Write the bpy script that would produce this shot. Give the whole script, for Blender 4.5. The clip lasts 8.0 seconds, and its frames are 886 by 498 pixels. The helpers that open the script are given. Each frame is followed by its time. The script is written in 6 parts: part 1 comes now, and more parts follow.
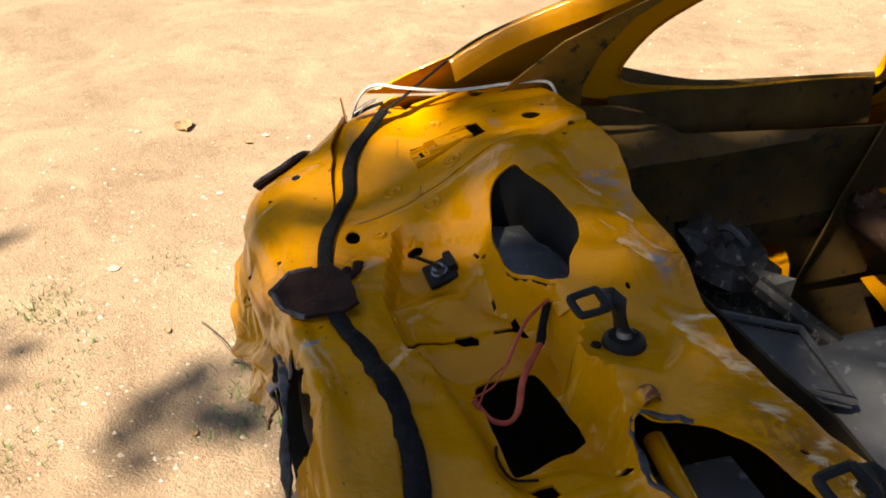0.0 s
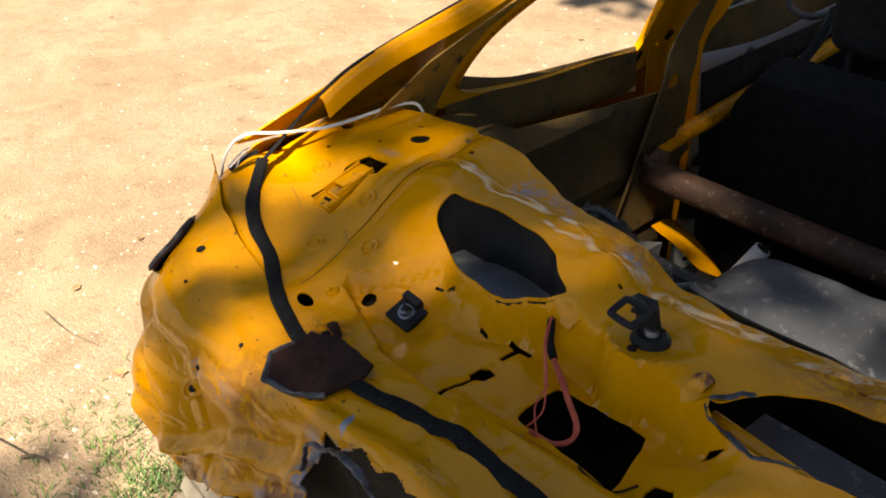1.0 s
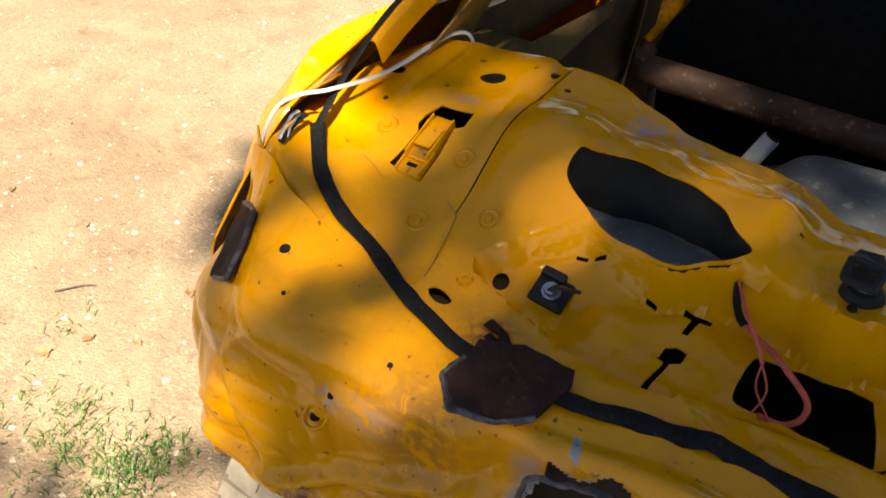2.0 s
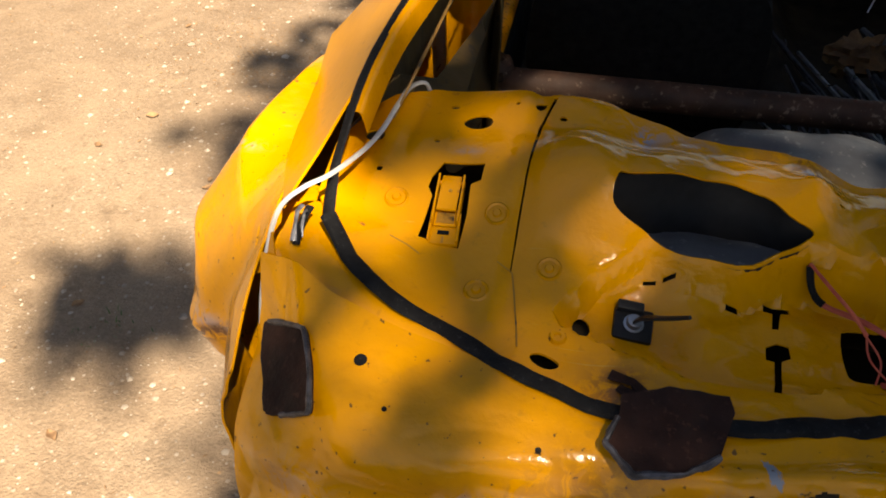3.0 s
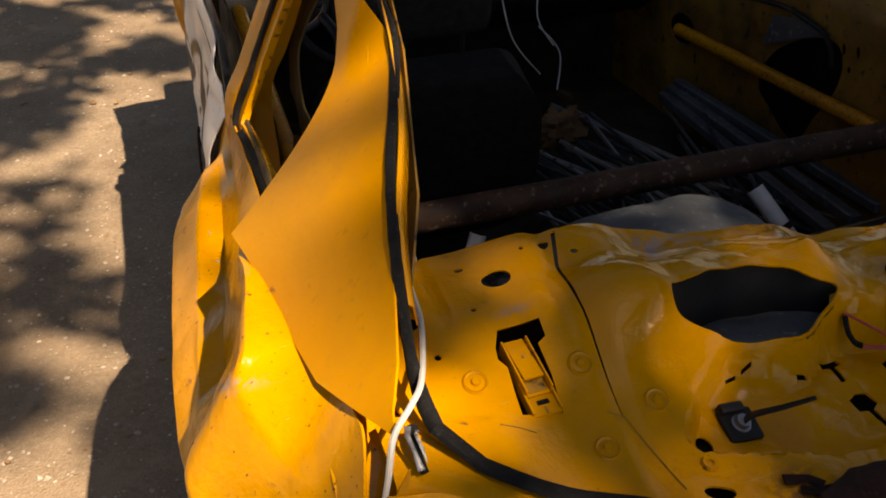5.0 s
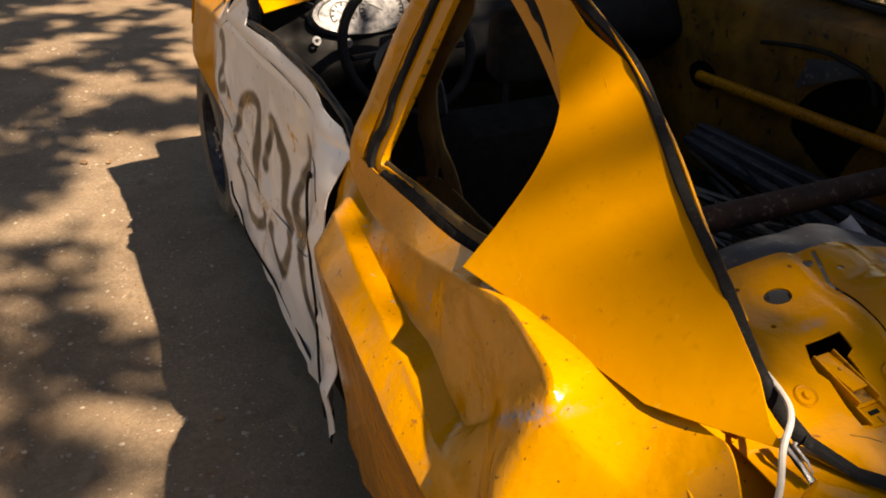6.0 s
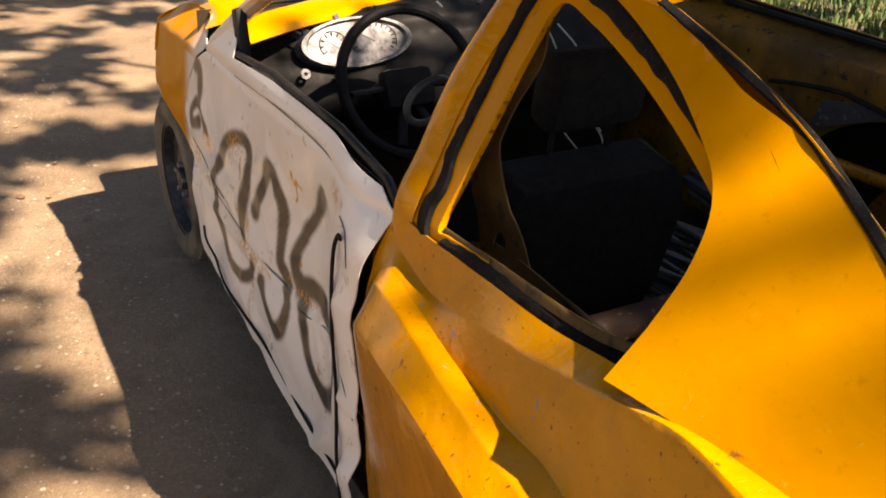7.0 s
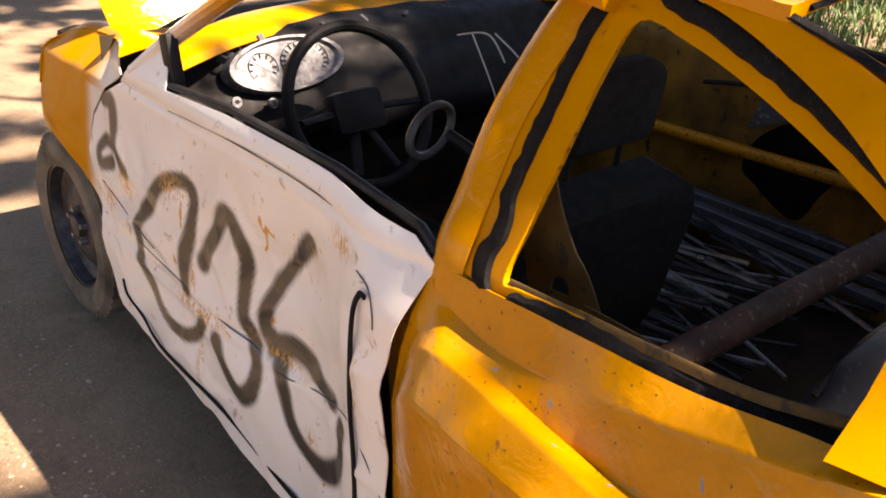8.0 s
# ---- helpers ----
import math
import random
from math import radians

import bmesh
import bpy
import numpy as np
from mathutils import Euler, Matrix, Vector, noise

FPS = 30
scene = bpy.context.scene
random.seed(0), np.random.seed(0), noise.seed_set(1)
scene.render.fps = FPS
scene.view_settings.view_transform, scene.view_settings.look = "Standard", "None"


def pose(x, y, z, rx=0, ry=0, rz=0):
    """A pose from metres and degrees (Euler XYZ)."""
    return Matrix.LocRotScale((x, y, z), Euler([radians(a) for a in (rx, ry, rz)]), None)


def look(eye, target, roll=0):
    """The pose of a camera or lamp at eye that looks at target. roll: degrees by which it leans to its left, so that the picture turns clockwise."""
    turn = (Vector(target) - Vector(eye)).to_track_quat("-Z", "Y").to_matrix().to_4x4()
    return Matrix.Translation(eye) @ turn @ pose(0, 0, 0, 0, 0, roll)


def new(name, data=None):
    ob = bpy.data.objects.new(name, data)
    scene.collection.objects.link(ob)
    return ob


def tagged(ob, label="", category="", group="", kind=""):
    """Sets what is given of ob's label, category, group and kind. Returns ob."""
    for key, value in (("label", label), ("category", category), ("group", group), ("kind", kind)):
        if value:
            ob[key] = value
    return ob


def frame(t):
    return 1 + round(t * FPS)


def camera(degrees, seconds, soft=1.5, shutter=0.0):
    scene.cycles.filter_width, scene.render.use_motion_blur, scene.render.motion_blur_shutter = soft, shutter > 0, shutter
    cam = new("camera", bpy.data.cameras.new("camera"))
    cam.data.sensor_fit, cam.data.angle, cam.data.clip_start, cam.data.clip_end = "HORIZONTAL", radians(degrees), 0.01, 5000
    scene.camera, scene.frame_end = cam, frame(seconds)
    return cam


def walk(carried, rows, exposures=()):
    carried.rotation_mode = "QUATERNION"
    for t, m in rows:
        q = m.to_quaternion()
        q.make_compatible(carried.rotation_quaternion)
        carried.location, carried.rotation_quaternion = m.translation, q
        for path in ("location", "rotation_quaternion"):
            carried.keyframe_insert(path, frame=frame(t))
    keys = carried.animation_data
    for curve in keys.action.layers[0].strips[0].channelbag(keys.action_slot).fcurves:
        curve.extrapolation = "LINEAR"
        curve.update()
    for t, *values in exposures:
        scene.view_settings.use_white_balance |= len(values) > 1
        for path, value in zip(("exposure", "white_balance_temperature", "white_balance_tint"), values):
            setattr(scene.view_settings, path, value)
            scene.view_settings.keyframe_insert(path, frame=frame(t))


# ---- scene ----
cam = camera(51.7, 8.0, soft=1.8)
PATH = [
    (0.0, (0.032, 0.155, 1.619), (-1.632, 0.639, 0.582), -1.6),
    (0.5, (-0.081, -0.007, 1.655), (-1.557, 0.868, 0.59), -1.1),
    (1.0, (-0.194, -0.174, 1.686), (-1.462, 0.968, 0.605), -0.4),
    (1.5, (-0.418, -0.224, 1.682), (-1.458, 0.98, 0.439), 0.4),
    (1.7, (-0.505, -0.235, 1.695), (-1.487, 0.967, 0.404), 0.3),
    (2.8, (-0.928, -0.357, 1.675), (-1.281, 1.145, 0.374), 0.7),
    (3.0, (-0.999, -0.321, 1.68), (-1.309, 1.213, 0.404), -0.1),
    (3.5, (-1.157, -0.279, 1.687), (-1.247, 1.333, 0.473), 1.9),
    (4.0, (-1.27, -0.335, 1.697), (-1.13, 1.309, 0.53), -2.8),
    (4.5, (-1.351, -0.338, 1.71), (-0.888, 1.271, 0.579), 0.5),
    (5.0, (-1.47, -0.182, 1.687), (-0.958, 1.448, 0.609), -1.2),
    (5.2, (-1.53, -0.112, 1.681), (-1.069, 1.547, 0.626), -3.6),
    (6.3, (-1.958, 0.001, 1.641), (-1.14, 1.591, 0.699), 2.6),
    (6.5, (-1.973, 0.062, 1.637), (-1.127, 1.633, 0.689), 4.0),
    (7.0, (-1.997, 0.29, 1.632), (-1.107, 1.846, 0.7), 2.5),
    (7.5, (-2.073, 0.491, 1.611), (-1.057, 1.986, 0.709), 4.6),
    (8.0, (-2.16, 0.646, 1.601), (-0.972, 2.0, 0.689), 2.9),
]
walk(cam, [(t, look(eye, target, roll)) for t, eye, target, roll in PATH],
     exposures=[(0.0, 1.85, 6950, 10), (1.0, 1.95, 6900, 9), (1.7, 2.0, 6850, 8), (2.8, 1.8, 7100, 11), (3.5, 1.25, 7300, 13), (4.0, 1.15, 7500, 13), (4.5, 1.3, 7600, 15), (5.2, 1.2, 7750, 15), (6.5, 1.35, 7700, 17), (7.0, 1.7, 7600, 19), (8.0, 2.2, 7300, 24)])

# ---- light ----
SUN_DIR = Vector((0.37, -0.65, 1.0)).normalized()      # towards the sun
world = bpy.data.worlds.new("sky")
scene.world = world
world.use_nodes = True
wn = world.node_tree.nodes
sky = wn.new("ShaderNodeTexSky")
sky.sky_type, sky.sun_disc = "NISHITA", False
sky.sun_elevation = math.asin(SUN_DIR.z)
sky.sun_rotation = math.atan2(SUN_DIR.x, SUN_DIR.y)
world.node_tree.links.new(sky.outputs[0], wn["Background"].inputs[0])
wn["Background"].inputs[1].default_value = 0.05
sun = new("sun", bpy.data.lights.new("sun", "SUN"))
sun.data.energy, sun.data.angle, sun.data.color = 5.0, radians(0.55), (1.0, 0.88, 0.70)
sun.matrix_world = look(SUN_DIR * 30, (0, 0, 0))


# ---- materials ----
def nodes_of(name, rough=0.5, metal=0.0, coat=0.0):
    m = bpy.data.materials.new(name)
    m.use_nodes = True
    nt = m.node_tree
    b = nt.nodes["Principled BSDF"]
    b.inputs["Roughness"].default_value = rough
    b.inputs["Metallic"].default_value = metal
    b.inputs["Coat Weight"].default_value = coat
    b.inputs["Coat Roughness"].default_value = 0.08
    return m, nt, b


def add(nt, kind, **kw):
    n = nt.nodes.new(kind)
    for k, v in kw.items():
        if k in n.inputs:
            n.inputs[k].default_value = v
    return n


def noise_tex(nt, scale, detail=5.0, rough=0.6, distort=0.0, coord=None):
    n = add(nt, "ShaderNodeTexNoise", Scale=scale, Detail=detail, Roughness=rough, Distortion=distort)
    if coord is None:
        coord = nt.nodes.new("ShaderNodeTexCoord").outputs["Object"]
    nt.links.new(coord, n.inputs["Vector"])
    return n.outputs["Fac"]


def ramp(nt, fac, *stops):
    r = nt.nodes.new("ShaderNodeValToRGB")
    el = r.color_ramp.elements
    while len(el) < len(stops):
        el.new(0.5)
    for e, (p, c) in zip(el, stops):
        e.position = p
        e.color = (c, c, c, 1) if isinstance(c, (int, float)) else (*c, 1)
    nt.links.new(fac, r.inputs[0])
    return r.outputs[0]


def mix(nt, fac, a, b, mode="MIX"):
    n = nt.nodes.new("ShaderNodeMix")
    n.data_type, n.blend_type = "RGBA", mode
    for sock, v in ((n.inputs[0], fac), (n.inputs[6], a), (n.inputs[7], b)):
        if isinstance(v, (int, float)):
            sock.default_value = v
        elif isinstance(v, tuple):
            sock.default_value = (*v, 1)
        else:
            nt.links.new(v, sock)
    return n.outputs[2]


def bump(nt, b, fac, strength=0.3, dist=0.01):
    n = add(nt, "ShaderNodeBump", Strength=strength, Distance=dist)
    nt.links.new(fac, n.inputs["Height"])
    nt.links.new(n.outputs[0], b.inputs["Normal"])


def simple(name, c1, c2, scale=12.0, rough=0.5, metal=0.0, bmp=0.15, dist=0.003, coat=0.0, speck=None):
    """Two colours in clouds, fine grain, relief and uneven gloss."""
    m, nt, b = nodes_of(name, rough, metal, coat)
    f = noise_tex(nt, scale, 6)
    col = mix(nt, ramp(nt, f, (0.35, 0.0), (0.68, 1.0)), c1, c2)
    if speck:
        col = mix(nt, ramp(nt, noise_tex(nt, scale * 6, 3), (0.6, 0.0), (0.68, 1.0)), col, speck)
    nt.links.new(col, b.inputs["Base Color"])
    nt.links.new(ramp(nt, noise_tex(nt, scale * 2.3), (0.3, max(0.05, rough - 0.12)), (0.75, min(1, rough + 0.18))), b.inputs["Roughness"])
    if bmp:
        bump(nt, b, noise_tex(nt, scale * 9, 4), bmp, dist)
    return m


def paint_yellow(name, dirt=0.35, chips=0.64, dull=0.0, relief=0.32, gloss=0.26):
    """Taxi-yellow car paint with brown dust, runs, thin scratches and chips down to the grey-blue primer."""
    m, nt, b = nodes_of(name, 0.3, 0.0, 0.0)
    b.inputs["Specular IOR Level"].default_value = gloss
    co = nt.nodes.new("ShaderNodeTexCoord").outputs["Object"]
    base = mix(nt, noise_tex(nt, 3.5, 4, coord=co), (0.51, 0.205, 0.0005), (0.61, 0.268, 0.001))
    dust = ramp(nt, noise_tex(nt, 7.0, 8, 0.65, 0.6, co), (0.47, 0.0), (0.78, dirt))
    col = mix(nt, dust, base, (0.24, 0.115, 0.010))
    fine = ramp(nt, noise_tex(nt, 60.0, 4, 0.6, 0.3, co), (0.62, 0.0), (0.72, 0.35))
    col = mix(nt, fine, col, (0.28, 0.13, 0.008))
    mp = nt.nodes.new("ShaderNodeMapping")
    mp.inputs["Scale"].default_value = (3.0, 26.0, 26.0)
    mp.inputs["Rotation"].default_value = (0.3, 0.5, 0.9)
    nt.links.new(co, mp.inputs[0])
    scr = ramp(nt, noise_tex(nt, 3.0, 3, 0.5, 1.2, mp.outputs[0]), (0.70, 0.0), (0.73, 0.4))
    col = mix(nt, scr, col, (0.52, 0.32, 0.05))
    chip = ramp(nt, noise_tex(nt, 9.0, 7, 0.62, 1.4, co), (chips, 0.0), (chips + 0.015, 1.0))
    col = mix(nt, chip, col, (0.22, 0.235, 0.27))
    rust = ramp(nt, noise_tex(nt, 13.0, 6, 0.6, 0.9, co), (0.69, 0.0), (0.74, 0.85))
    col = mix(nt, rust, col, (0.16, 0.06, 0.025))
    for key, shade in (("bare", (0.20, 0.22, 0.28)), ("rusty", (0.13, 0.05, 0.022)), ("overspray", (0.74, 0.71, 0.68))):
        at = nt.nodes.new("ShaderNodeAttribute")
        at.attribute_name = key
        f = at.outputs["Fac"]
        if key != "overspray":
            f = mix(nt, 1.0, f, ramp(nt, noise_tex(nt, 38.0, 6, 0.7, 1.5, co), (0.42, 0.0), (0.52, 1.0)), "MULTIPLY")
        col = mix(nt, f, col, shade)
    nt.links.new(col, b.inputs["Base Color"])
    nt.links.new(ramp(nt, noise_tex(nt, 5.0, 6, coord=co), (0.3, 0.06 + dull), (0.75, 0.18 + dull)), b.inputs["Roughness"])
    hit = ramp(nt, noise_tex(nt, 110.0, 2, 0.5, 0.0, co), (0.84 - 0.3 * dirt, 0.0), (0.88 - 0.3 * dirt, 0.9))
    col = mix(nt, hit, col, (0.10, 0.05, 0.015))
    nt.links.new(col, b.inputs["Base Color"])
    h = mix(nt, 0.3, noise_tex(nt, 13.0, 3, 0.5, 0.9, co), noise_tex(nt, 55.0, 4, 0.55, 0.2, co))
    bump(nt, b, h, relief, 0.012)
    return m


YELLOW = paint_yellow("yellow_paint", 0.25, 0.71)
YELLOW_SMOOTH = paint_yellow("smooth_yellow_paint", 0.12, 0.78, 0.05, 0.12, 0.08)
YELLOW_WORN = paint_yellow("worn_yellow_paint", 0.5, 0.685, 0.04)
YELLOW_DULL = paint_yellow("dull_inner_yellow_paint", 0.8, 0.7, 0.2)
SEALANT = simple("black_urethane", (0.003, 0.003, 0.0035), (0.008, 0.008, 0.009), 30, 0.8, bmp=0.4, speck=(0.02, 0.02, 0.021))
RUST = simple("rusty_plate", (0.011, 0.0045, 0.0035), (0.030, 0.011, 0.007), 18, 0.85, 0.0, 0.5, speck=(0.040, 0.017, 0.011))
RUSTY_TUBE = simple("flaking_rusty_tube", (0.028, 0.013, 0.008), (0.078, 0.037, 0.021), 9, 0.7, 0.0, 0.5, speck=(0.17, 0.12, 0.085))
WELD = simple("weld_bead", (0.020, 0.017, 0.018), (0.12, 0.12, 0.14), 45, 0.45, 0.5, 0.6)
BLACK = simple("black_plastic", (0.008, 0.008, 0.009), (0.02, 0.02, 0.021), 10, 0.5)
CLOTH = simple("black_seat_cloth", (0.007, 0.007, 0.0075), (0.016, 0.016, 0.016), 40, 0.95, bmp=0.5)
GREY_PLASTIC = simple("scuffed_grey_plastic", (0.050, 0.054, 0.063), (0.09, 0.096, 0.108), 9, 0.5, speck=(0.17, 0.17, 0.18))
STEEL = simple("bare_steel", (0.22, 0.23, 0.25), (0.42, 0.43, 0.46), 14, 0.35, 0.85)
DARK_STEEL = simple("dark_steel", (0.03, 0.03, 0.034), (0.07, 0.07, 0.08), 30, 0.45, 0.5)
RUBBER = simple("dusty_rubber", (0.05, 0.044, 0.037), (0.19, 0.165, 0.13), 7, 0.9, bmp=0.3)
JUNK_DARK = simple("worn_dark_plastic", (0.025, 0.026, 0.029), (0.05, 0.052, 0.056), 14, 0.45)
SILVER = simple("bare_silver_metal", (0.10, 0.10, 0.11), (0.36, 0.36, 0.38), 45, 0.4, 0.6, 0.3)
WHITE_CORD = simple("white_cable", (0.42, 0.41, 0.39), (0.58, 0.57, 0.55), 25, 0.5)
PALE_TUBE = simple("pale_painted_tube", (0.5, 0.52, 0.55), (0.66, 0.68, 0.7), 15, 0.5)
RED_STRAP = simple("faded_red_strap", (0.36, 0.05, 0.028), (0.52, 0.10, 0.05), 40, 0.75, bmp=0.4)
# dirty metal, darkened further so the colour carries the shade of holes
INNER_DARK = simple("shaded_dirty_metal", (0.015, 0.012, 0.009), (0.045, 0.034, 0.021), 8, 0.8)
# darker copy of the grimy inner yellow: shade is put into its colour
SHADED_INNER = simple("shaded_inner_paint", (0.045, 0.027, 0.005), (0.12, 0.066, 0.008), 6, 0.8, speck=(0.03, 0.02, 0.01))
GRIMY = simple("grimy_inner_paint", (0.10, 0.050, 0.004), (0.34, 0.165, 0.010), 5, 0.6, speck=(0.03, 0.02, 0.01))
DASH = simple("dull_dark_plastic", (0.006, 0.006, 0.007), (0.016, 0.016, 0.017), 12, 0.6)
for matte in (DASH, SEALANT, BLACK, CLOTH, INNER_DARK, RUST):
    matte.node_tree.nodes["Principled BSDF"].inputs["Specular IOR Level"].default_value = 0.2


from mathutils.bvhtree import BVHTree

# white door paint with sprayed black strokes
def door_paint():
    m, nt, b = nodes_of("white_door_paint", 0.38, 0.0, 0.3)
    co = nt.nodes.new("ShaderNodeTexCoord").outputs["Object"]
    col = mix(nt, noise_tex(nt, 4.0, 5, coord=co), (0.79, 0.78, 0.78), (0.86, 0.86, 0.87))
    warm = ramp(nt, noise_tex(nt, 2.6, 4, 0.5, 0.4, co), (0.5, 0.0), (0.75, 0.32))
    col = mix(nt, warm, col, (0.74, 0.60, 0.44))
    chip = ramp(nt, noise_tex(nt, 10.0, 7, 0.65, 1.6, co), (0.655, 0.0), (0.67, 1.0))
    col = mix(nt, chip, col, (0.62, 0.33, 0.05))
    grime = ramp(nt, noise_tex(nt, 22.0, 6, 0.6, 0.7, co), (0.63, 0.0), (0.72, 0.6))
    col = mix(nt, grime, col, (0.25, 0.17, 0.10))
    scuff = nt.nodes.new("ShaderNodeAttribute")
    scuff.attribute_name = "scuff"
    mp = nt.nodes.new("ShaderNodeMapping")
    mp.inputs["Scale"].default_value = (1.0, 2.6, 1.0)
    nt.links.new(co, mp.inputs[0])
    torn = ramp(nt, noise_tex(nt, 34.0, 5, 0.65, 1.2, mp.outputs[0]), (0.47, 0.0), (0.53, 1.0))
    ink = nt.nodes.new("ShaderNodeAttribute")
    ink.attribute_name = "spray"
    col = mix(nt, ink.outputs["Fac"], col, (0.015, 0.013, 0.010))
    col = mix(nt, mix(nt, 1.0, scuff.outputs["Fac"], torn, "MULTIPLY"), col, (0.55, 0.27, 0.035))
    nt.links.new(col, b.inputs["Base Color"])
    bump(nt, b, noise_tex(nt, 40.0, 4, coord=co), 0.1, 0.003)
    return m


WHITE_DOOR = door_paint()


# ---- mesh helpers ----
def smooth(a, b, x):
    t = min(1.0, max(0.0, (x - a) / (b - a)))
    return t * t * (3 - 2 * t)


def hump(x, y, cx, cy, sx, sy):
    return math.exp(-((x - cx) / sx) ** 2 - ((y - cy) / sy) ** 2)


def spline(pts, n, closed=False):
    """Points on a Catmull-Rom curve through pts, n to each stretch."""
    pts = [Vector(p) for p in pts]
    out, m = [], len(pts)
    for i in range(m if closed else m - 1):
        if closed:
            p0, p1, p2, p3 = (pts[(i + k) % m] for k in (-1, 0, 1, 2))
        else:
            p0, p1, p2, p3 = (pts[min(m - 1, max(0, i + k))] for k in (-1, 0, 1, 2))
        for j in range(n):
            t = j / n
            out.append(0.5 * (2 * p1 + (p2 - p0) * t + (2 * p0 - 5 * p1 + 4 * p2 - p3) * t * t + (3 * p1 - p0 - 3 * p2 + p3) * t ** 3))
    if not closed:
        out.append(pts[-1].copy())
    return out


def inside(px, py, poly):
    """Which of the points lie in the polygon."""
    res = np.zeros(len(px), bool)
    q = np.array([(p[0], p[1]) for p in poly])
    for (x1, y1), (x2, y2) in zip(q, np.roll(q, -1, 0)):
        c = ((y1 > py) != (y2 > py)) & (px < (x2 - x1) * (py - y1) / (y2 - y1 + 1e-12) + x1)
        res ^= c
    return res


def resample(poly, step):
    out, m = [], len(poly)
    for i in range(m):
        a, b = Vector(poly[i][:2]), Vector(poly[(i + 1) % m][:2])
        k = max(1, round((b - a).length / step))
        out += [a.lerp(b, j / k) for j in range(k)]
    return out


def thicken(verts, faces, thick):
    """A closed shell: the sheet, its back face and the rim round every edge."""
    n = len(verts)
    v = np.array(verts, float)
    f = np.array([(a, b, c) for fc in faces for a, b, c in ([fc] if len(fc) == 3 else [fc[:3], (fc[0], fc[2], fc[3])])])
    fn = np.cross(v[f[:, 1]] - v[f[:, 0]], v[f[:, 2]] - v[f[:, 0]])
    nor = np.zeros_like(v)
    for k in range(3):
        np.add.at(nor, f[:, k], fn)
    nor /= np.linalg.norm(nor, axis=1)[:, None] + 1e-12
    back = v - nor * thick
    seen = {}
    for fc in faces:
        for a, b in zip(fc, (*fc[1:], fc[0])):
            seen[(a, b)] = 1
    rim = [(b, a, a + n, b + n) for a, b in seen if (b, a) not in seen]
    return [tuple(p) for p in v] + [tuple(p) for p in back], [tuple(fc) for fc in faces] + [tuple(i + n for i in reversed(fc)) for fc in faces] + rim


def sheet(outline, holes, step, fn, thick=0.002, flip=False):
    """A pressed sheet: a flat outline with holes, meshed evenly and laid into space by fn."""
    from mathutils.geometry import delaunay_2d_cdt
    loops = [resample(outline, step)] + [resample(h, step * 0.6) for h in holes]
    pts, edges = [], []
    for lp in loops:
        k = len(pts)
        pts += lp
        edges += [(k + i, k + (i + 1) % len(lp)) for i in range(len(lp))]
    edge_pts = np.array([(p[0], p[1]) for p in pts])
    lo, hi = edge_pts.min(0), edge_pts.max(0)
    gx, gy = np.meshgrid(np.arange(lo[0], hi[0], step), np.arange(lo[1], hi[1], step * 0.87))
    gx = gx + (np.arange(gx.shape[0]) % 2)[:, None] * step * 0.5
    gx, gy = gx.ravel(), gy.ravel()
    keep = inside(gx, gy, outline)
    for h in holes:
        keep &= ~inside(gx, gy, h)
    gx, gy = gx[keep], gy[keep]
    far = np.ones(len(gx), bool)
    for ex, ey in edge_pts:
        far &= (gx - ex) ** 2 + (gy - ey) ** 2 > (step * 0.45) ** 2
    pts += [Vector((a, b)) for a, b in zip(gx[far], gy[far])]
    v2, _, tris, *_ = delaunay_2d_cdt(pts, edges, [], 0, 1e-6)
    cx = np.array([(v2[a][0] + v2[b][0] + v2[c][0]) / 3 for a, b, c in tris])
    cy = np.array([(v2[a][1] + v2[b][1] + v2[c][1]) / 3 for a, b, c in tris])
    ok = inside(cx, cy, outline)
    for h in holes:
        ok &= ~inside(cx, cy, h)
    faces = [tuple(t) if not flip else tuple(reversed(t)) for t, k in zip(tris, ok) if k]
    used = sorted({i for f in faces for i in f})
    idx = {o: i for i, o in enumerate(used)}
    verts = [tuple(fn(v2[i][0], v2[i][1])) for i in used]
    faces = [tuple(idx[i] for i in f) for f in faces]
    return thicken(verts, faces, thick)


def loft(rows, nu, nv, thick=0.002, dent=None, drop=None, flip=False):
    """A skin through cross-sections: rows of points, splined both ways; dent moves each point, drop leaves faces out."""
    cols = [spline(r, nv) for r in rows]
    grid = [spline([c[j] for c in cols], nu) for j in range(len(cols[0]))]
    a, b = len(grid), len(grid[0])
    verts = [p if dent is None else dent(p) for g in grid for p in g]
    faces = []
    for i in range(a - 1):
        for j in range(b - 1):
            q = (i * b + j, i * b + j + 1, (i + 1) * b + j + 1, (i + 1) * b + j)
            if drop and drop(sum((Vector(verts[k]) for k in q), Vector()) / 4):
                continue
            faces.append(q if not flip else q[::-1])
    used = sorted({i for f in faces for i in f})
    idx = {o: i for i, o in enumerate(used)}
    return thicken([tuple(verts[i]) for i in used], [tuple(idx[i] for i in f) for f in faces], thick)


